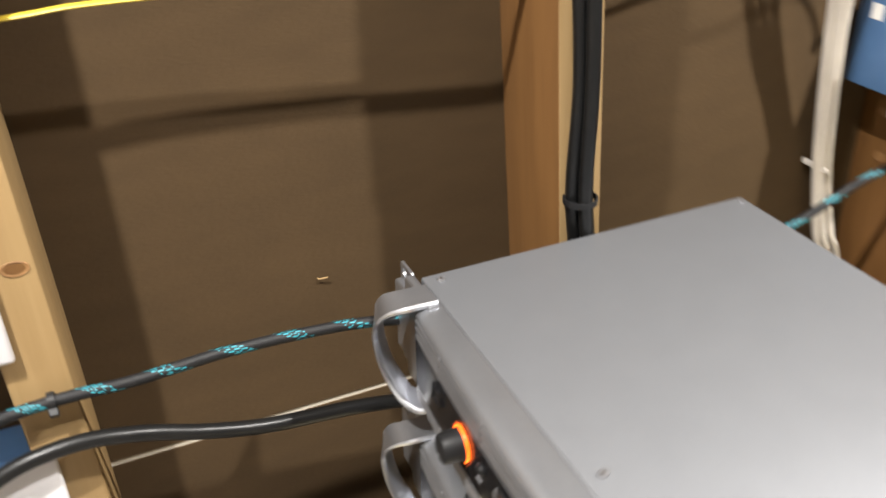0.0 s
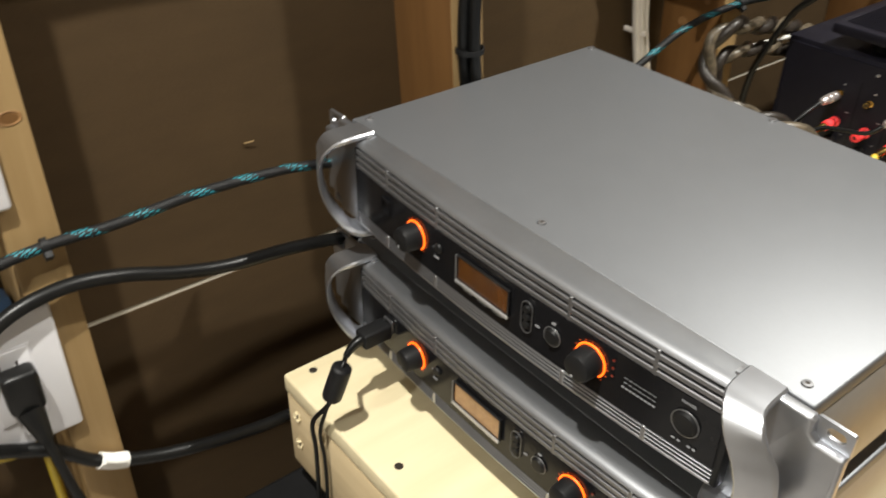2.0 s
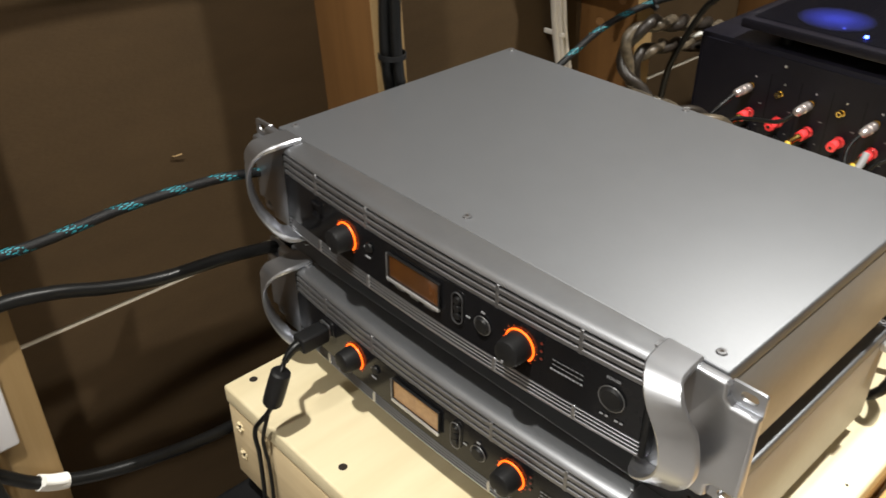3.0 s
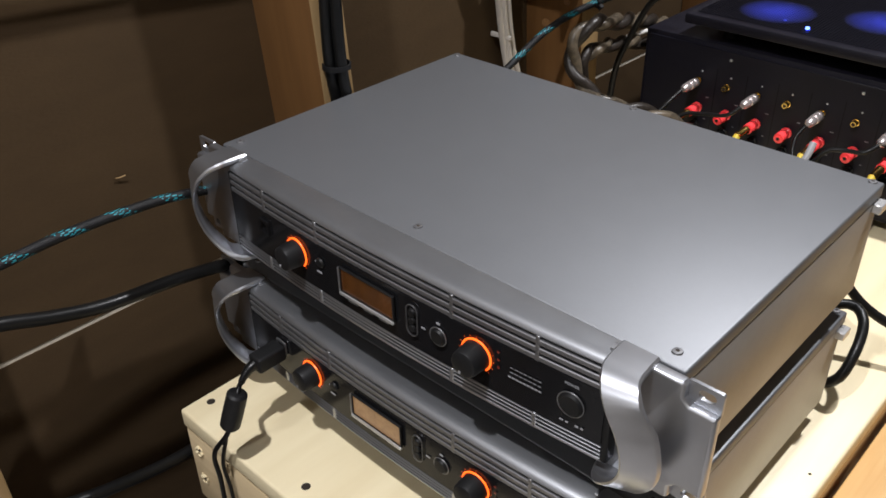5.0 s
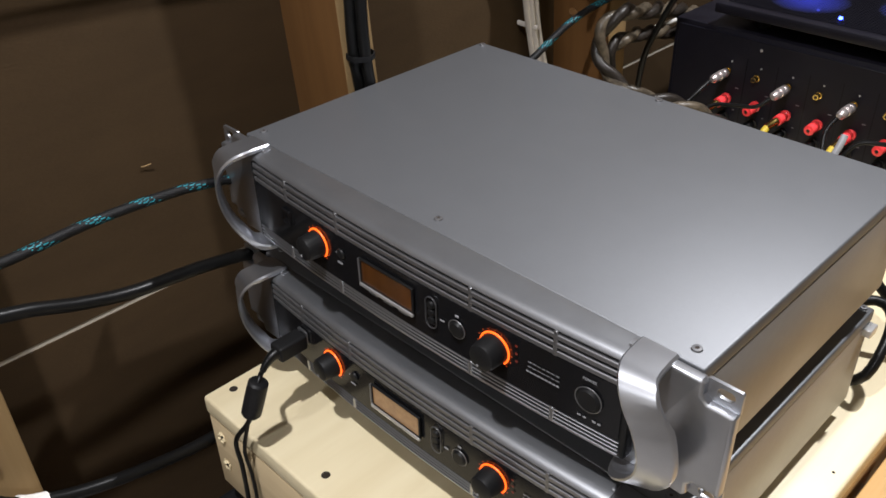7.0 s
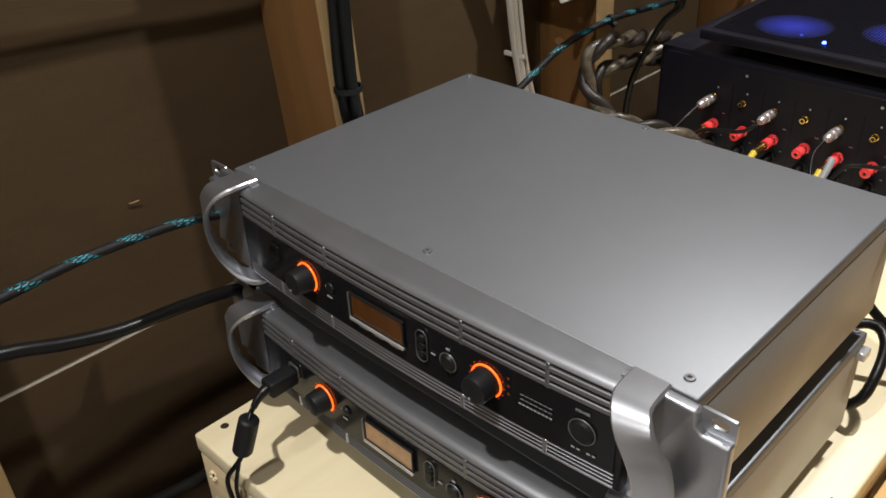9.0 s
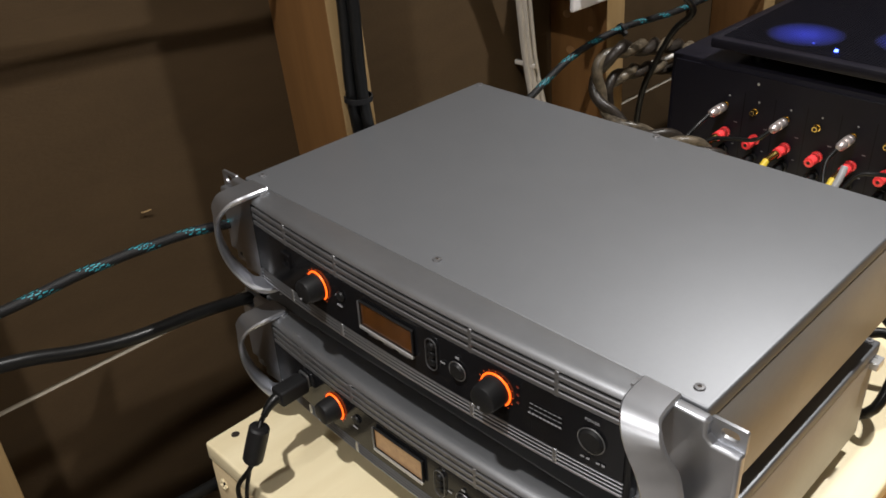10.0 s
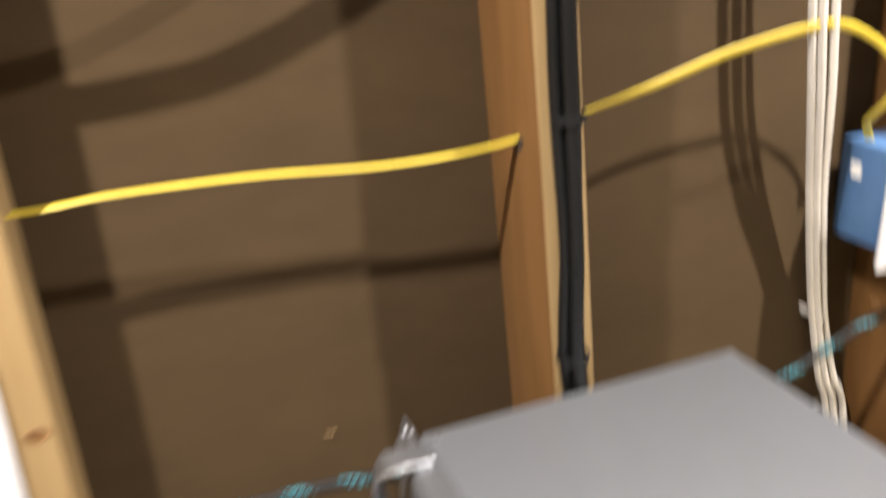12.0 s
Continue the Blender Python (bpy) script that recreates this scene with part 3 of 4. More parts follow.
        part("lettering", bar, WHITE_PRINT, panel, "model print as plain bars")
    for x, zz in ((0.1060, 0.0560), (0.1062, 0.0500), (0.1064, 0.0440)):
        part("indicator", lathe([(0, 0.0008), (0.0011, 0.0004)], 10, None, on_face(x, zz + 0.0095)), AMBER_DOT, panel)
    seat = on_face(-0.0560, 0.0565)
    part("menu_button", lathe([(0, 0.0018), (0.0035, 0.0016), (0.0042, 0.0002)], 18, None, seat @ pose(-0.006, 0.002, 0)), BLACK_MATT, panel)
    # socket for a computer plug
    seat = on_face(-0.1330, 0.0595)
    port = plate(rounded(-0.0068, 0.0068, -0.0068, 0.0068, 0.002), [rounded(-0.0052, 0.0052, -0.0046, 0.0046, 0.001)], 0.0014, panel, "usb_socket", SILVER_DARK if cable_in else BLACK_GLOSS, seat @ pose(0, 0, 0.0010))
    for sign in (-1, 1):
        handle(sign, amp)
        ear(sign, amp)
    for x in (-0.17, 0.17):
        for y in (0.035, 0.26):
            part("foot", lathe([(0.0120, 0.0002), (0.0130, -0.006), (0.0115, -(AMP_STEP - H)), (0, -(AMP_STEP - H))], 20, None, pose(x, y, 0)), BLACK_RUBBER, amp)
    # rear rack brackets
    for sign in (-1, 1):
        bm = block(min(sign * 0.214, sign * 0.222), max(sign * 0.214, sign * 0.222), D - 0.014, D - 0.0005, H - 0.020, H - 0.0125, 0.0008, 1)
        part("rear_bracket", bm, STEEL, amp)
    # thin stiffening mark on the flank
    part("flank_slot", block(W - 0.0010, W - 0.0005, 0.012, 0.028, H - 0.0275, H - 0.0262), VOID, amp)
    return amp


upper = amplifier(AMP_TOP - H, SCREEN_UP, "silver two-unit rack amplifier with cast handles, stacked on its twin", False)
lower = amplifier(AMP_TOP - H - AMP_STEP, SCREEN_LOW_REFLECT, "silver two-unit rack amplifier with a plug in front, standing on plywood", True)


# ---------------------------------------------------------------- the black multichannel amplifier and the pad on it
def black_amplifier():
    x0, x1, y0, y1, z1 = -0.201, 0.252, 0.646, 0.99, 1.042
    amp = tagged(empty("multichannel_amplifier", pose(0, 0, 0)), "black steel multichannel amplifier with red speaker posts on its back", "amplifier")
    part("case", block(x0, x1, y0, y1, SHELF_Z + 0.012, z1, 0.002, 2), BLACK_STEEL_BLUE_LIT, amp)
    panel = part("back_panel", block(x0 + 0.006, x1 - 0.006, y0 - 0.0025, y0 - 0.0002, SHELF_Z + 0.018, z1 - 0.006, 0.0008, 1), BLACK_STEEL_BLUE_LIT, amp)
    for k, x in enumerate((x0 + 0.04, x1 - 0.04, x0 + 0.04, x1 - 0.04)):
        part("foot", lathe([(0.018, 0.0002), (0.020, -0.012), (0, -0.012)], 18, None, pose(x, y0 + 0.04 if k < 2 else y1 - 0.04, SHELF_Z + 0.012)), BLACK_RUBBER, amp)
    face = lambda x, z: pose(x, y0 - 0.0025, z, 90)
    for k, x in enumerate((-0.118, -0.0785, -0.0375, 0.0010, 0.0430, 0.0830, 0.1240, 0.1650)):
        jack = part("rca_jack", lathe([(0, 0.0068), (0.0020, 0.0070), (0.0021, 0.0084), (0.0034, 0.0084), (0.0036, 0.0012), (0.0044, 0.0010), (0.0044, 0)], 20, None, face(x, 0.9905)), GOLD, amp)
        part("socket", lathe([(0, 0.0082), (0.0021, 0.0081)], 14, None, face(x, 0.9905)), DARK_HOLE, jack)
        part("panel_screw", lathe([(0, 0.0010), (0.0010, 0.0008), (0.0013, 0)], 10, None, face(x + 0.004, 1.0035)), STEEL, panel)
    for k in range(7):
        x = -0.1140 + 0.0403 * k
        post = part("binding_post", lathe([(0, 0.0235), (0.0028, 0.0235), (0.0030, 0.0225), (0.0062, 0.0220), (0.0066, 0.0080), (0.0058, 0.0070), (0.0052, 0.0030), (0.0072, 0.0020), (0.0072, 0)], 10, None, face(x, 0.9545)), RED, amp, "red plastic binding post")
        part("hole", lathe([(0, 0.0240), (0.0022, 0.0238)], 10, None, face(x, 0.9545)), DARK_HOLE, post)
        post = part("binding_post", lathe([(0, 0.0235), (0.0062, 0.0220), (0.0066, 0.0080), (0.0052, 0.0030), (0.0072, 0.0020), (0.0072, 0)], 10, None, face(x, 0.930)), BLACK_MATT, amp, "black plastic binding post")
    for k in range(7):
        for dz, w in ((0.0190, 0.0022), (-0.0105, 0.0014)):
            part("lettering", block(-0.1140 + 0.0403 * k + 0.012 - w, -0.1140 + 0.0403 * k + 0.012 + w, y0 - 0.0029, y0 - 0.0026, 0.952 + dz - 0.0006, 0.952 + dz + 0.0006), GREY_PRINT, panel)
        for dx in (-0.0200, 0.0203):
            part("panel_seam", block(-0.1140 + 0.0403 * k + dx - 0.0004, -0.1140 + 0.0403 * k + dx + 0.0004, y0 - 0.0030, y0 - 0.0026, SHELF_Z + 0.03, 1.012), BLACK_GLOSS, panel) if dx > 0 else None
    for x in (-0.0785, 0.083, 0.20):
        part("panel_screw", lathe([(0, 0.0014), (0.0015, 0.0011), (0.0019, 0)], 12, None, face(x, 1.026)), STEEL, panel)
    return y0


BACK = black_amplifier()

pad = tagged(empty("cooling_pad", pose(0, 0, 0)), "black mesh cooling pad glowing blue, lying on the amplifier", "cooling pad")
PAD = (-0.146, 0.250, 0.637, 0.930, 1.061, 1.074)
bm = block(*PAD, 0.003, 2)
for v in bm.verts:
    v.co.z += 0.06 * max(0.0, v.co.y - 0.66) * 0.25
part("frame", bm, BLACK_STEEL_BLUE_LIT, pad)
for x in (-0.10, 0.20):
    for y in (0.68, 0.89):
        part("foot", lathe([(0.010, 0.003), (0.010, -0.0188), (0, -0.0188)], 14, None, pose(x, y, PAD[4])), BLACK_RUBBER, pad)
# the perforated sheet: two crossing sets of fine ribs over the fan openings
def ribs(name, along):
    bm = bmesh.new()
    lo, hi = (PAD[0] + 0.012, PAD[1] - 0.012), (PAD[2] + 0.012, PAD[3] - 0.012)
    count = 96 if along == "y" else 56
    for k in range(count):
        t = k / (count - 1)
        if along == "y":
            x = lo[0] + (lo[1] - lo[0]) * t
            c = [(x - 0.0007, hi[0]), (x + 0.0007, hi[0]), (x + 0.0007, hi[1]), (x - 0.0007, hi[1])]
        else:
            y = hi[0] + (hi[1] - hi[0]) * t
            c = [(lo[0], y - 0.0005), (lo[1], y - 0.0005), (lo[1], y + 0.0005), (lo[0], y + 0.0005)]
        zz = lambda y: PAD[5] + 0.0015 + 0.015 * max(0.0, y - 0.66)
        up = [bm.verts.new((x, y, zz(y) + 0.0002)) for x, y in c]
        dn = [bm.verts.new((x, y, zz(y) - 0.0002)) for x, y in c]
        bm.faces.new(up)
        for j in range(4):
            bm.faces.new((up[j], dn[j], dn[(j + 1) % 4], up[(j + 1) % 4]))
    return part(name, bm, MESH, pad, "fine black mesh")


ribs("mesh_ribs", "y")
ribs("mesh_ribs", "x")
for x, y in ((-0.058, 0.708), (0.058, 0.745)):
    glow = part("fan_light", lathe([(0, 0.0), (0.046, 0.0)], 36), FAN_GLOW, pad, "fan faintly lit in blue")
    glow.matrix_world = pose(x, y, PAD[5] + 0.0013 + 0.015 * (y - 0.66), 0.86)
part("led", lathe([(0, 0.0030), (0.0020, 0.0024), (0.0026, 0)], 12, None, pose(-0.003, 0.667, PAD[5] + 0.0018)), BLUE_LED, pad, "bright blue light")
part("led", lathe([(0, 0.0016), (0.0014, 0.0012), (0.0016, 0)], 12, None, pose(-0.036, 0.680, PAD[5] + 0.0016)), BLUE_GLOW, pad)


# ---------------------------------------------------------------- wall plates
def wall_plate(name, y0, y1, z0, z1, label, device, box_y):
    face = STUD_X + 0.0075
    thing = tagged(empty(name, pose(0, 0, 0)), label, "outlet" if device == "outlet" else "switch plate")
    zc, yc = (z0 + z1) / 2, (y0 + y1) / 2
    bm = block(STUD_X + 0.001, face, y0, y1, z0, z1, 0.0030, 3)
    part("cover_plate", bm, WHITE_PLASTIC, thing, "smooth white plastic cover")
    box = block(STUD_X - 0.070, STUD_X + 0.0005 if device != "" and y0 > 0 else STUD_X - 0.030, box_y[0], box_y[1], z0 + 0.012, z1 - (0.012 if y0 > 0 else 0.022), 0.003, 2)
    part("box", box, BLUE_BOX, thing, "blue plastic wiring box")
    for dz in (0.0483, -0.0483):
        part("screw", lathe([(0, 0.0012), (0.0025, 0.0010), (0.0032, 0)], 14, None, pose(face, yc, zc + dz, 0, 90)), WHITE_PLASTIC, thing)
    if device:
        part("rim", block(face - 0.0005, face + 0.0006, yc - 0.0185, yc + 0.0185, zc - 0.0350, zc + 0.0350, 0.0008, 1), WHITE_PLASTIC, thing)
        inner = part("receptacle", block(face - 0.0005, face + 0.0018, yc - 0.0168, yc + 0.0168, zc - 0.0333, zc + 0.0333, 0.0010, 2), WHITE_PLASTIC, thing)
        for dz in (0.0195, -0.0195):
            for dy in (-0.0063, 0.0063):
                part("slot", block(face + 0.0017, face + 0.0020, yc + dy - 0.0009, yc + dy + 0.0009, zc + dz - 0.0040, zc + dz + 0.0040), DARK_HOLE, inner)
    return yc, zc, face


O1 = wall_plate("wall_outlet", -0.3385, -0.2590, 0.8965, 1.0195, "white wall outlet with a black plug, on a pine stud", "outlet", (-0.331, -0.2755))
O2 = wall_plate("wall_switch_plate", -0.3425, -0.2635, 1.1015, 1.2245, "blank white wall plate above the outlet", "", (-0.331, -0.2755))
O3 = wall_plate("wall_outlet", 0.4680, 0.5470, 1.1280, 1.2510, "white wall outlet with two black plugs on a blue box", "outlet", (0.4870, 0.5450))
part("label", block(STUD_X - 0.055, STUD_X - 0.043, 0.4860, 0.4869, 1.204, 1.218), WHITE_TAG, bpy.data.objects["wall_outlet.001"], "small pale sticker")


def plug(outlet, dz, cord, label, dy=0.0, angled=False):
    """A moulded plug in an outlet with its cord."""
    yc, zc, face = outlet
    zc, yc = zc + dz, yc + dy
    thing = tagged(empty("power_cable", pose(0, 0, 0)), label, "cable")
    if angled:
        bm = block(face + 0.0022, face + 0.0200, yc - 0.0130, yc + 0.0130, zc - 0.0260, zc + 0.0110, 0.0045, 3)
        start = Vector((face + 0.0130, yc, zc - 0.0255))
    else:
        bm = block(face + 0.0022, face + 0.0360, yc - 0.0125, yc + 0.0125, zc - 0.0125, zc + 0.0125, 0.0045, 3)
        start = Vector((face + 0.0340, yc, zc))
    part("plug", bm, BLACK_RUBBER, thing, "moulded black plug")
    ahead = (Vector(cord[0]) - start).normalized()
    line = [start + ahead * 0.0036 * k for k in range(9)]
    part("strain_relief", sweep(line, round_outline(1.0, 12), None, scale=lambda k: 0.0112 - 0.0007 * k), BLACK_RUBBER, thing)
    part("cord", tube([start, *cord], 0.0040, 12), BLACK_RUBBER, thing, "round black cord")
    return thing


plug(O1, 0.011, [(-0.203, -0.292, 0.915), (-0.194, -0.288, 0.88), (-0.184, -0.280, 0.82), (-0.180, -0.275, 0.70), (-0.20, -0.26, 0.45)], "black power cord plugged into the lower wall outlet", 0.003, True)
plug(O3, 0.0195, [(-0.175, 0.545, 1.196), (-0.135, 0.560, 1.192), (-0.118, 0.585, 1.182), (-0.128, 0.602, 1.174), (-0.170, 0.615, 1.172), (-0.230, 0.64, 1.166), (-0.290, 0.66, 1.12), (-0.31, 0.66, 1.0), (-0.31, 0.66, 0.7)], "black power cord looping from the upper wall outlet")
plug(O3, -0.0195, [(-0.175, 0.552, 1.160), (-0.150, 0.575, 1.135), (-0.152, 0.598, 1.112), (-0.178, 0.604, 1.085), (-0.198, 0.604, 1.045), (-0.216, 0.602, 0.995), (-0.226, 0.61, 0.92), (-0.23, 0.63, 0.82)], "black power cord hanging from the upper wall outlet")


# ---------------------------------------------------------------- cables on the wall
def cable(name, points, radius, mat, label, category="cable", sides=12):
    return tagged(finish(name, tube(points, radius, sides), mat), label, category)


def tie(parent, place, radius, turn=(0, 0, 0), mat=BLACK_MATT):
    """A plastic strap round a cable, with its square head."""
    m = pose(*place, *turn)
    bm = lathe([(radius, -0.0024), (radius + 0.0014, -0.0024), (radius + 0.0014, 0.0024), (radius, 0.0024), (radius, -0.0024)], 18, None, m)
    head = block(radius, radius + 0.0055, -0.0032, 0.0032, -0.003, 0.003, 0.0006, 1)
    bmesh.ops.transform(head, matrix=m, verts=head.verts)
    temp = bpy.data.meshes.new("head")
    head.to_mesh(temp)
    head.free()
    bm.from_mesh(temp)
    bpy.data.meshes.remove(temp)
    return part("tie", bm, mat, parent, "black cable tie")


# teal and black braided cable
BRAID = [(-0.228, -0.62, 1.00), (-0.229, -0.40, 1.045), (-0.230, -0.300, 1.061), (-0.231, -0.250, 1.066), (-0.233, -0.198, 1.064), (-0.235, -0.140, 1.066), (-0.236, -0.085, 1.064),
         (-0.237, -0.033, 1.058), (-0.240, 0.04, 1.040), (-0.243, 0.15, 1.016), (-0.246, 0.26, 1.005), (-0.246, 0.34, 1.017), (-0.243, 0.402, 1.040), (-0.238, 0.480, 1.073), (-0.230, 0.568, 1.087),
         (-0.222, 0.680, 1.084), (-0.215, 0.80, 1.092), (-0.212, 0.90, 1.104), (-0.214, 0.985, 1.118), (-0.22, 1.15, 1.125), (-0.23, 1.5, 1.13)]
braid_line = spline(BRAID, 0.0013)
braided = finish("braided_cable", sweep(braid_line, round_outline(0.0042, 24), None,
                 face_mat=lambda k, j: 1 if ((k / 34.0 + j / 24.0) % 1.0) < 0.34 and (k - 3 * j) % 7 < (3 if (k // 5 + j) % 3 else 1) else 0), [BRAID_BLACK, TEAL])
tagged(braided, "black braided cable with teal spirals strapped along the studs", "cable")
tie(braided, (-0.2312, -0.251, 1.066), 0.0050, (-90, 40, 0))
tie(braided, (-0.2300, 0.566, 1.087), 0.0050, (-80, 40, 0))
tie(braided, (-0.2150, 0.985, 1.118), 0.0050, (-80, 40, 0))

# thick black cable below it
cable("power_cable", [(-0.205, -0.55, 0.86), (-0.214, -0.36, 0.975), (-0.222, -0.300, 1.020), (-0.227, -0.250, 1.030), (-0.230, -0.205, 1.021), (-0.233, -0.160, 1.003), (-0.235, -0.115, 0.990),
                      (-0.236, -0.05, 0.982), (-0.236, 0.01, 0.970), (-0.236, 0.10, 0.945), (-0.235, 0.25, 0.92), (-0.225, 0.40, 0.885)], 0.0058, BLACK_RUBBER, "thick black power cable hanging along the wall board", "cable", 14)
# lower cable with a white tape tag
low = cable("power_cable", [(-0.225, -0.40, 0.960), (-0.226, -0.33, 0.912), (-0.226, -0.290, 0.888), (-0.226, -0.262, 0.858), (-0.226, -0.235, 0.841), (-0.226, -0.20, 0.826), (-0.226, -0.15, 0.812), (-0.228, -0.09, 0.800), (-0.232, 0.0, 0.795), (-0.235, 0.2, 0.79)],
            0.0058, BLACK_RUBBER, "black power cable with a white tape tag beneath the shelf", "cable", 14)
part("tag", tube([(-0.226, -0.2575, 0.8545), (-0.226, -0.248, 0.8475), (-0.226, -0.236, 0.8415)], 0.0072, 14, 0.003), WHITE_TAG, low, "white tape tag")
part("tag", tube([(-0.2175, -0.2545, 0.8605), (-0.2175, -0.246, 0.8545), (-0.2175, -0.238, 0.8505)], 0.0042, 12, 0.003), WHITE_TAG, low, "rolled end of the white tape")

# yellow cable through the studs
house_line = spline([(-0.285, -0.75, 1.34), (-0.283, -0.45, 1.30), (-0.281, -0.243, 1.2985), (-0.280, -0.175, 1.3015), (-0.279, -0.082, 1.2995), (-0.278, 0.003, 1.293), (-0.276, 0.064, 1.293), (-0.274, 0.116, 1.298),
                     (-0.272, 0.173, 1.311), (-0.270, 0.234, 1.3245), (-0.268, 0.313, 1.345), (-0.264, 0.390, 1.357), (-0.262, 0.425, 1.355), (-0.260, 0.465, 1.335), (-0.259, 0.486, 1.310), (-0.263, 0.488, 1.285), (-0.274, 0.482, 1.266), (-0.284, 0.488, 1.255), (-0.289, 0.502, 1.236)])
yellow = finish("yellow_cable", sweep(house_line, round_outline(0.0040, 16, 0.38), turn=lambda q: radians(75) * min(1.0, max(0.0, (q.y - 0.13) / 0.12))), YELLOW)
tagged(yellow, "yellow flat house cable running through the studs", "cable")
cable("yellow_cable", [(-0.268, -0.42, 0.915), (-0.262, -0.350, 0.888), (-0.258, -0.322, 0.873), (-0.262, -0.30, 0.868), (-0.275, -0.29, 0.862), (-0.29, -0.286, 0.82), (-0.29, -0.286, 0.60)], 0.0042, YELLOW, "yellow sheathed house cable below the wall outlet", "cable", 12)
# dark cable high on the wall
cable("black_cable", [(-0.280, -0.80, 1.50), (-0.279, -0.40, 1.466), (-0.279, -0.255, 1.444), (-0.279, -0.17, 1.446), (-0.279, -0.10, 1.462), (-0.279, 0.0, 1.51), (-0.279, 0.10, 1.57), (-0.279, 0.17, 1.60), (-0.28, 0.40, 1.66)], 0.0060, BLACK_RUBBER,
      "thick black cable hanging high across the studs", "cable", 12)

# far along the wall: a white plate with a dark strap below it, and pale cables
far_plate = tagged(empty("wall_plate", pose(0, 0, 0)), "white wall plate with a dark red strap hanging below", "wall plate")
part("cover_plate", block(WALL_X, WALL_X + 0.010, 0.868, 0.946, 1.138, 1.258, 0.003, 3), WHITE_PLASTIC, far_plate)
part("strap", tube([(WALL_X + 0.006, 0.884, 1.140), (WALL_X + 0.008, 0.888, 1.10), (WALL_X + 0.007, 0.892, 1.06), (WALL_X + 0.006, 0.893, 1.022)], 0.0085, 12, 0.006, None, 0.5), DARK_RED, far_plate, "dark red strap")
for y in (1.300, 1.313):
    cable("white_cable", [(-0.285, y, 2.3), (-0.283, y + 0.003, 1.4), (-0.286, y, 1.1), (-0.285, y + 0.004, 0.8), (-0.28, y, 0.5)], 0.0055, WHITE_CABLE, "pale sheathed cable running up beside a far stud")
cable("brown_cord", [(-0.270, 0.99, 0.90), (-0.276, 1.03, 0.955), (-0.280, 1.075, 0.995), (-0.282, 1.136, 1.045), (-0.285, 1.21, 1.12), (-0.29, 1.30, 1.22)], 0.0030, DARK_RED, "thin dark red cord slanting across the wall board")

# three black cables down the second stud
bundle = tagged(empty("cable_bundle", pose(0, 0, 0)), "black cables strapped down the face of a stud", "cable bundle")
for dy, dx, top_z in ((-0.0095, 0.0, 2.3), (0.0025, 0.0005, 2.3), (-0.0040, 0.0098, 2.3)):
    part("cable", tube([(STUD_X + 0.006 + dx, S2 - 0.046 + 0.017 + dy, top_z), (STUD_X + 0.006 + dx, S2 + 0.001 + dy, 1.55), (STUD_X + 0.0065 + dx, S2 + 0.004 + dy, 1.40), (STUD_X + 0.0055 + dx, S2 + 0.009 + dy * 1.1, 1.32),
                        (STUD_X + 0.008 + dx, S2 + 0.012 + dy * 0.7, 1.22), (STUD_X + 0.0065 + dx, S2 + 0.0155 + dy, 1.13), (STUD_X + 0.005 + dx, S2 + 0.026 + dy, 1.05), (STUD_X + 0.003 + dx, S2 + 0.04 + dy, 0.90), (STUD_X + 0.003 + dx, S2 + 0.05 + dy, 0.70)], 0.0055, 12), BLACK_RUBBER, bundle, "smooth black cable")
tie(bundle, (STUD_X + 0.009, S2 + 0.0055, 1.322), 0.0122, (0, 0, 200))
tie(bundle, (STUD_X + 0.009, S2 + 0.0120, 1.125), 0.0122, (0, 0, 200))

# pale flat house cables beside the third stud
pale = tagged(empty("cable_bundle", pose(0, 0, 0)), "pale flat house cables running down beside a stud", "cable bundle")
for k, (dy, dx) in enumerate(((-0.017, 0.001), (-0.011, 0.006), (-0.004, 0.0), (0.003, 0.006), (0.009, -0.001))):
    part("cable", tube([(-0.266 + dx, 0.375 + dy, 2.3), (-0.266 + dx, 0.392 + dy, 1.60), (-0.268 + dx, 0.404 + dy, 1.40), (-0.275 + dx, 0.421 + dy * 0.9, 1.30), (-0.290 + dx, 0.443 + dy * 0.6, 1.20), (-0.302 + dx, 0.470 + dy * 0.6, 1.10), (-0.308 + dx, 0.488 + dy * 0.6, 1.04),
                        (-0.306 + dx, 0.508 + dy * 0.8, 0.97), (-0.305 + dx, 0.530 + dy, 0.91), (-0.30 + dx, 0.54 + dy, 0.70)], 0.0046, 10, 0.006, None, 0.6), WHITE_CABLE, pale, "pale sheathed flat cable")
part("staple", block(WALL_X + 0.001, -0.294, 0.476, 0.480, 1.046, 1.052, 0.001, 1), WHITE_CABLE, pale, "pale cable staple")


# ---------------------------------------------------------------- cables at the black amplifier
def twisted(points, radius, label):
    line = spline(points, 0.004)
    thing = tagged(empty("speaker_cable", pose(0, 0, 0)), label, "speaker cable")
    for phase, mat in ((0.0, SPEAKER_SLEEVE), (math.pi, SPEAKER_DARK)):
        ref, out = Vector((0, 0, 1)), []
        for k, q in enumerate(line):
            ahead = (line[min(k + 1, len(line) - 1)] - line[max(k - 1, 0)]).normalized()
            side = ahead.cross(ref).normalized()
            ref = side.cross(ahead)
            a = k * 0.36 + phase
            out.append(q + radius * 0.62 * (math.cos(a) * side + math.sin(a) * ref))
        part("strand", sweep(out, round_outline(radius, 10)), mat, thing, "smoky sleeved strand")
    return thing


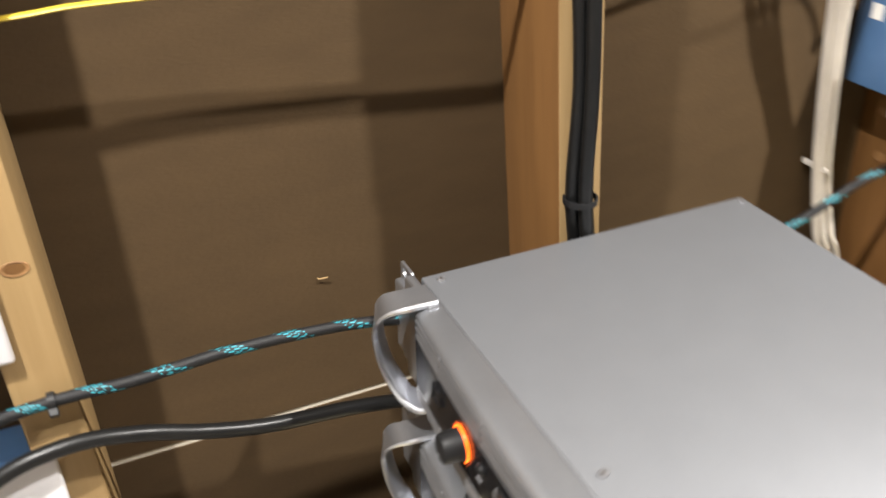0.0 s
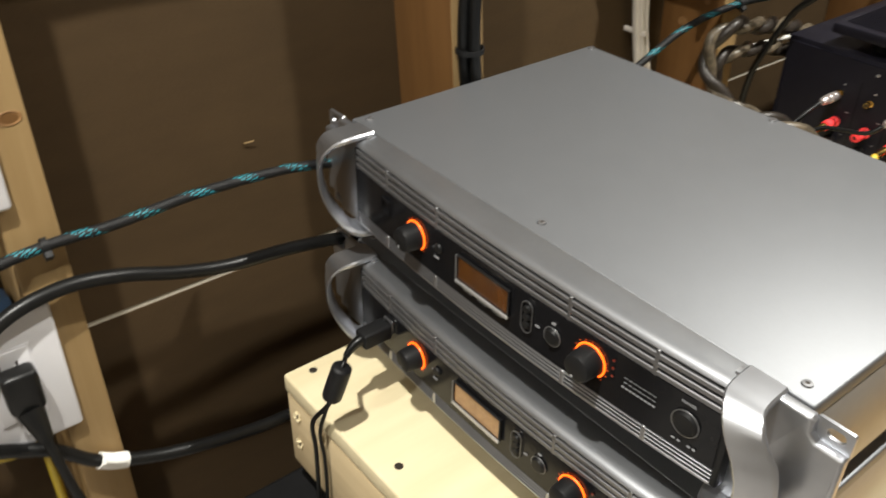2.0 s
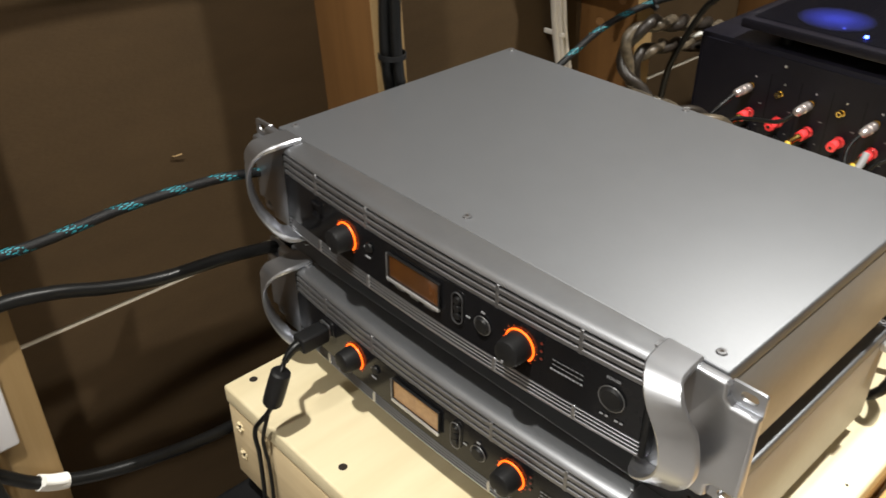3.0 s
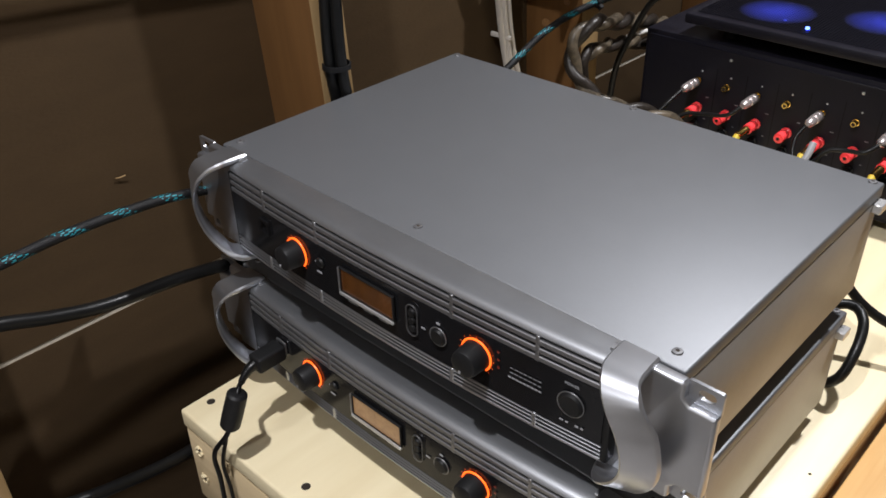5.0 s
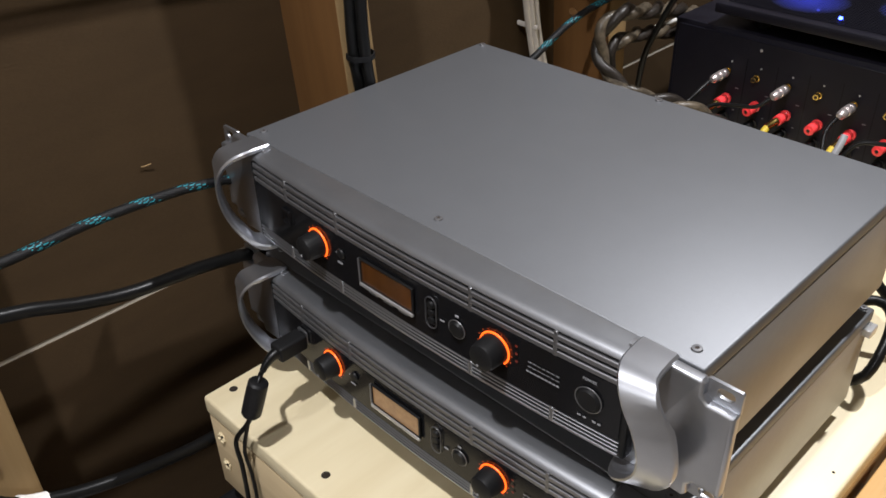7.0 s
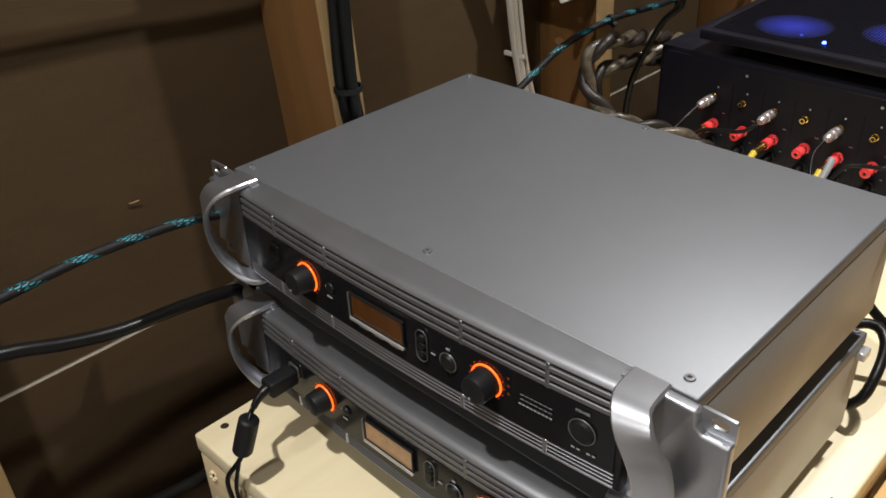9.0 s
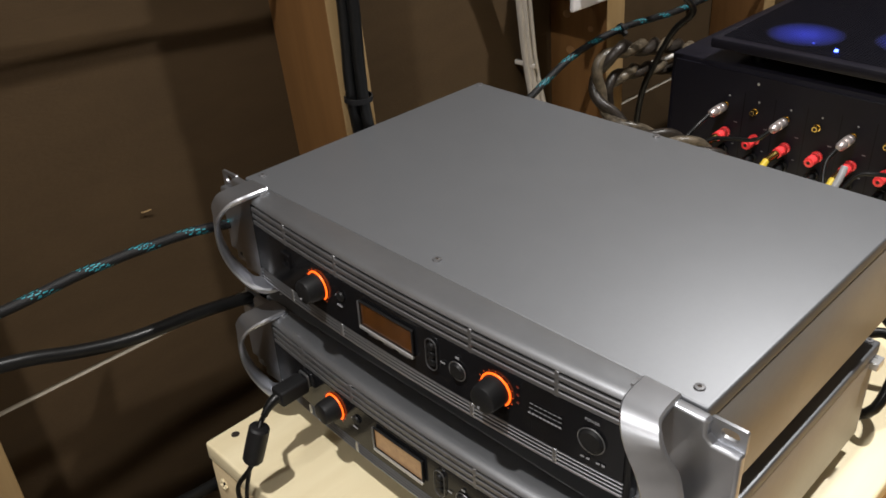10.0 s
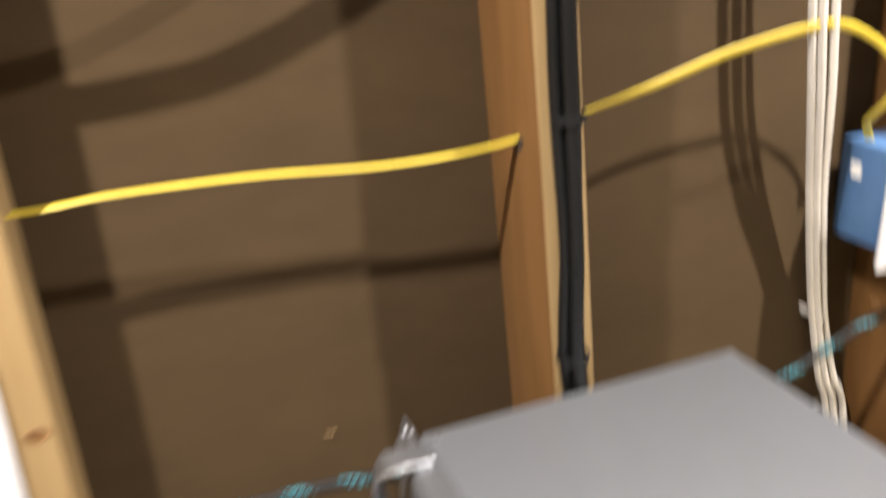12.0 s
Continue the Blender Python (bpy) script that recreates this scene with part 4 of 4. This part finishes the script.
twisted([(-0.218, 0.80, 1.005), (-0.216, 0.72, 1.024), (-0.212, 0.65, 1.048), (-0.206, 0.58, 1.064), (-0.209, 0.535, 1.072), (-0.219, 0.512, 1.058), (-0.221, 0.508, 1.032), (-0.207, 0.508, 1.006), (-0.170, 0.515, 0.985), (-0.125, 0.55, 0.972), (-0.09, 0.58, 0.950), (-0.06, 0.60, 0.92)], 0.0068,
        "thick twisted smoky speaker cable curling off the black amplifier")
twisted([(-0.222, 0.80, 0.975), (-0.219, 0.72, 0.995), (-0.215, 0.64, 1.020), (-0.212, 0.56, 1.036), (-0.216, 0.530, 1.030), (-0.218, 0.524, 1.008), (-0.205, 0.526, 0.985), (-0.165, 0.535, 0.962), (-0.120, 0.56, 0.950), (-0.09, 0.59, 0.92)], 0.0062,
        "thick twisted smoky speaker cable curling off the black amplifier")


def rca_plug(x, lead, label, z=0.9893):
    thing = tagged(empty("audio_lead", pose(0, 0, 0)), label, "audio lead")
    part("plug", lathe([(0, 0.029), (0.0030, 0.029), (0.0037, 0.026), (0.0053, 0.024), (0.0057, 0.016), (0.0050, 0.015), (0.0050, 0.013), (0.0060, 0.012), (0.0060, 0.004), (0.0053, 0.003), (0.0058, 0.002), (0.0058, -0.004), (0.0042, -0.004)], 20, None, pose(x, BACK - 0.0125, z, 90)), CHROME, thing, "polished metal plug")
    part("lead", tube([(x, BACK - 0.045, z), *lead], 0.0026, 10), BLACK_RUBBER, thing, "thin black lead")


rca_plug(-0.118, [(-0.122, 0.575, 0.978), (-0.135, 0.55, 0.95), (-0.15, 0.53, 0.90)], "black audio lead with a silver plug in the amplifier")
rca_plug(-0.0375, [(-0.050, 0.592, 0.978), (-0.080, 0.590, 0.972), (-0.105, 0.585, 0.965), (-0.13, 0.56, 0.935), (-0.14, 0.53, 0.90)], "black audio lead with a silver plug in the amplifier")
rca_plug(0.0430, [(0.038, 0.590, 0.975), (0.045, 0.575, 0.955), (0.06, 0.56, 0.925), (0.07, 0.54, 0.89)], "black audio lead with a silver plug in the amplifier")
rca_plug(0.1240, [(0.115, 0.590, 0.982), (0.095, 0.590, 0.978), (0.075, 0.585, 0.972), (0.06, 0.57, 0.94), (0.05, 0.55, 0.90)], "black audio lead with a silver plug in the amplifier")


def banana(x, sleeve, label):
    thing = tagged(empty("speaker_lead", pose(0, 0, 0)), label, "speaker lead")
    part("plug", lathe([(0, 0.050), (0.0040, 0.050), (0.0044, 0.046), (0.0044, 0.030), (0.0050, 0.029), (0.0050, 0.0245), (0.0030, 0.0240)], 18, None, pose(x, BACK - 0.0025, 0.9545, 90)), GOLD, thing, "gold banana plug")
    part("lead", tube([(x, BACK - 0.050, 0.9545), (x + 0.002, BACK - 0.075, 0.944), (x + 0.008, BACK - 0.10, 0.915), (x + 0.012, BACK - 0.12, 0.878)], 0.0042, 10), sleeve, thing)


banana(-0.0334, YELLOW, "speaker lead with gold plug and yellow sleeve")
banana(0.0472, YELLOW, "speaker lead with gold plug and yellow sleeve")
banana(-0.1140, SPEAKER_DARK, "speaker lead with gold plug and dark sleeve")
banana(0.1278, YELLOW, "speaker lead with gold plug and yellow sleeve")
cable("grey_lead", [(0.056, 0.600, 0.972), (0.056, 0.592, 0.962), (0.053, 0.580, 0.945), (0.048, 0.565, 0.925), (0.045, 0.555, 0.89)], 0.0042, GREY_CABLE, "short grey lead hanging behind the silver amplifier", "lead")
cable("white_cable", [(-0.315, 0.64, 0.965), (-0.28, 0.68, 0.99), (-0.25, 0.715, 1.006), (-0.222, 0.745, 1.018)], 0.0032, WHITE_TAG, "thin white cable on the wall behind the amplifier")

# black cords leaving the backs of the silver amplifiers
cable("power_cable", [(0.150, D + 0.004, 1.030), (0.150, D + 0.05, 1.012), (0.165, D + 0.095, 0.965), (0.200, D + 0.105, 0.925), (0.240, D + 0.115, 0.905), (0.30, D + 0.13, 0.885)], 0.0046, BLACK_RUBBER, "black power cord leaving the back of an amplifier")
cable("power_cable", [(0.150, D + 0.004, 0.925), (0.172, D + 0.045, 0.935), (0.198, D + 0.070, 0.942), (0.216, D + 0.060, 0.938), (0.222, D + 0.035, 0.918), (0.215, D + 0.020, 0.893), (0.18, D + 0.030, 0.8745), (0.10, D + 0.06, 0.8700), (0.0, D + 0.09, 0.8700)], 0.0048, BLACK_RUBBER, "black power cord looping behind an amplifier")

# ---------------------------------------------------------------- the plug and lead in the front of the lower amplifier
usb = tagged(empty("usb_lead", pose(0, 0, 0)), "black computer lead with a ferrite bead, plugged into the amplifier", "cable")
z = AMP_TOP - H - AMP_STEP + 0.0575
px, py = -0.1330, -0.0165 - bow(-0.133)
part("plug", block(px - 0.0080, px + 0.0080, py - 0.030, py - 0.002, z - 0.0075, z + 0.0075, 0.0025, 3), BLACK_MATT, usb, "black moulded plug")
line = [Vector((px, py - 0.030 - 0.0025 * k, z - 0.0007 * k * k * 0.4)) for k in range(7)]
part("strain_relief", sweep(line, round_outline(1.0, 10), None, scale=lambda k: 0.0052 - 0.0004 * k), BLACK_RUBBER, usb)
F0, F1 = Vector((-0.1090, -0.0840, 0.9480)), Vector((-0.1170, -0.0940, 0.9080))
part("lead", tube([line[-1], (px + 0.008, -0.072, z - 0.004), F0, F1, (-0.1450, -0.0965, 0.865), (-0.1470, -0.0950, 0.83), (-0.148, -0.0955, 0.78), (-0.150, -0.098, 0.70), (-0.15, -0.10, 0.55)], 0.0022, 10, 0.004), BLACK_RUBBER, usb)
part("lead", tube([(-0.1200, -0.0950, 0.9020), (-0.1390, -0.0935, 0.855), (-0.1405, -0.0905, 0.82), (-0.141, -0.0905, 0.78), (-0.142, -0.093, 0.70), (-0.142, -0.095, 0.55)], 0.0018, 10, 0.004), BLACK_RUBBER, usb)
axis = (F1 - F0).normalized()
bead = [F0 + axis * s for s in (0.0, 0.0006, 0.002, 0.012, 0.024, 0.0345, 0.0365, 0.0372)]
size = (0.0058, 0.0072, 0.0084, 0.0086, 0.0086, 0.0084, 0.0072, 0.0058)
part("ferrite_bead", sweep(bead, round_outline(1.0, 18), None, scale=lambda k: size[k]), BLACK_MATT, usb, "black ferrite bead")

# a dark case below the shelf front
case = tagged(empty("equipment_case", pose(0, 0, 0)), "black equipment case in the shade below the shelf", "case")
part("body", block(-0.235, 0.20, -0.150, 0.30, 0.60, 0.715, 0.006, 3), BLACK_MATT, case)
for x in (-0.20, 0.16):
    for y in (-0.11, 0.25):
        part("foot", block(x, x + 0.03, y, y + 0.03, 0.0, 0.601, 0.003), BLACK_MATT, case)
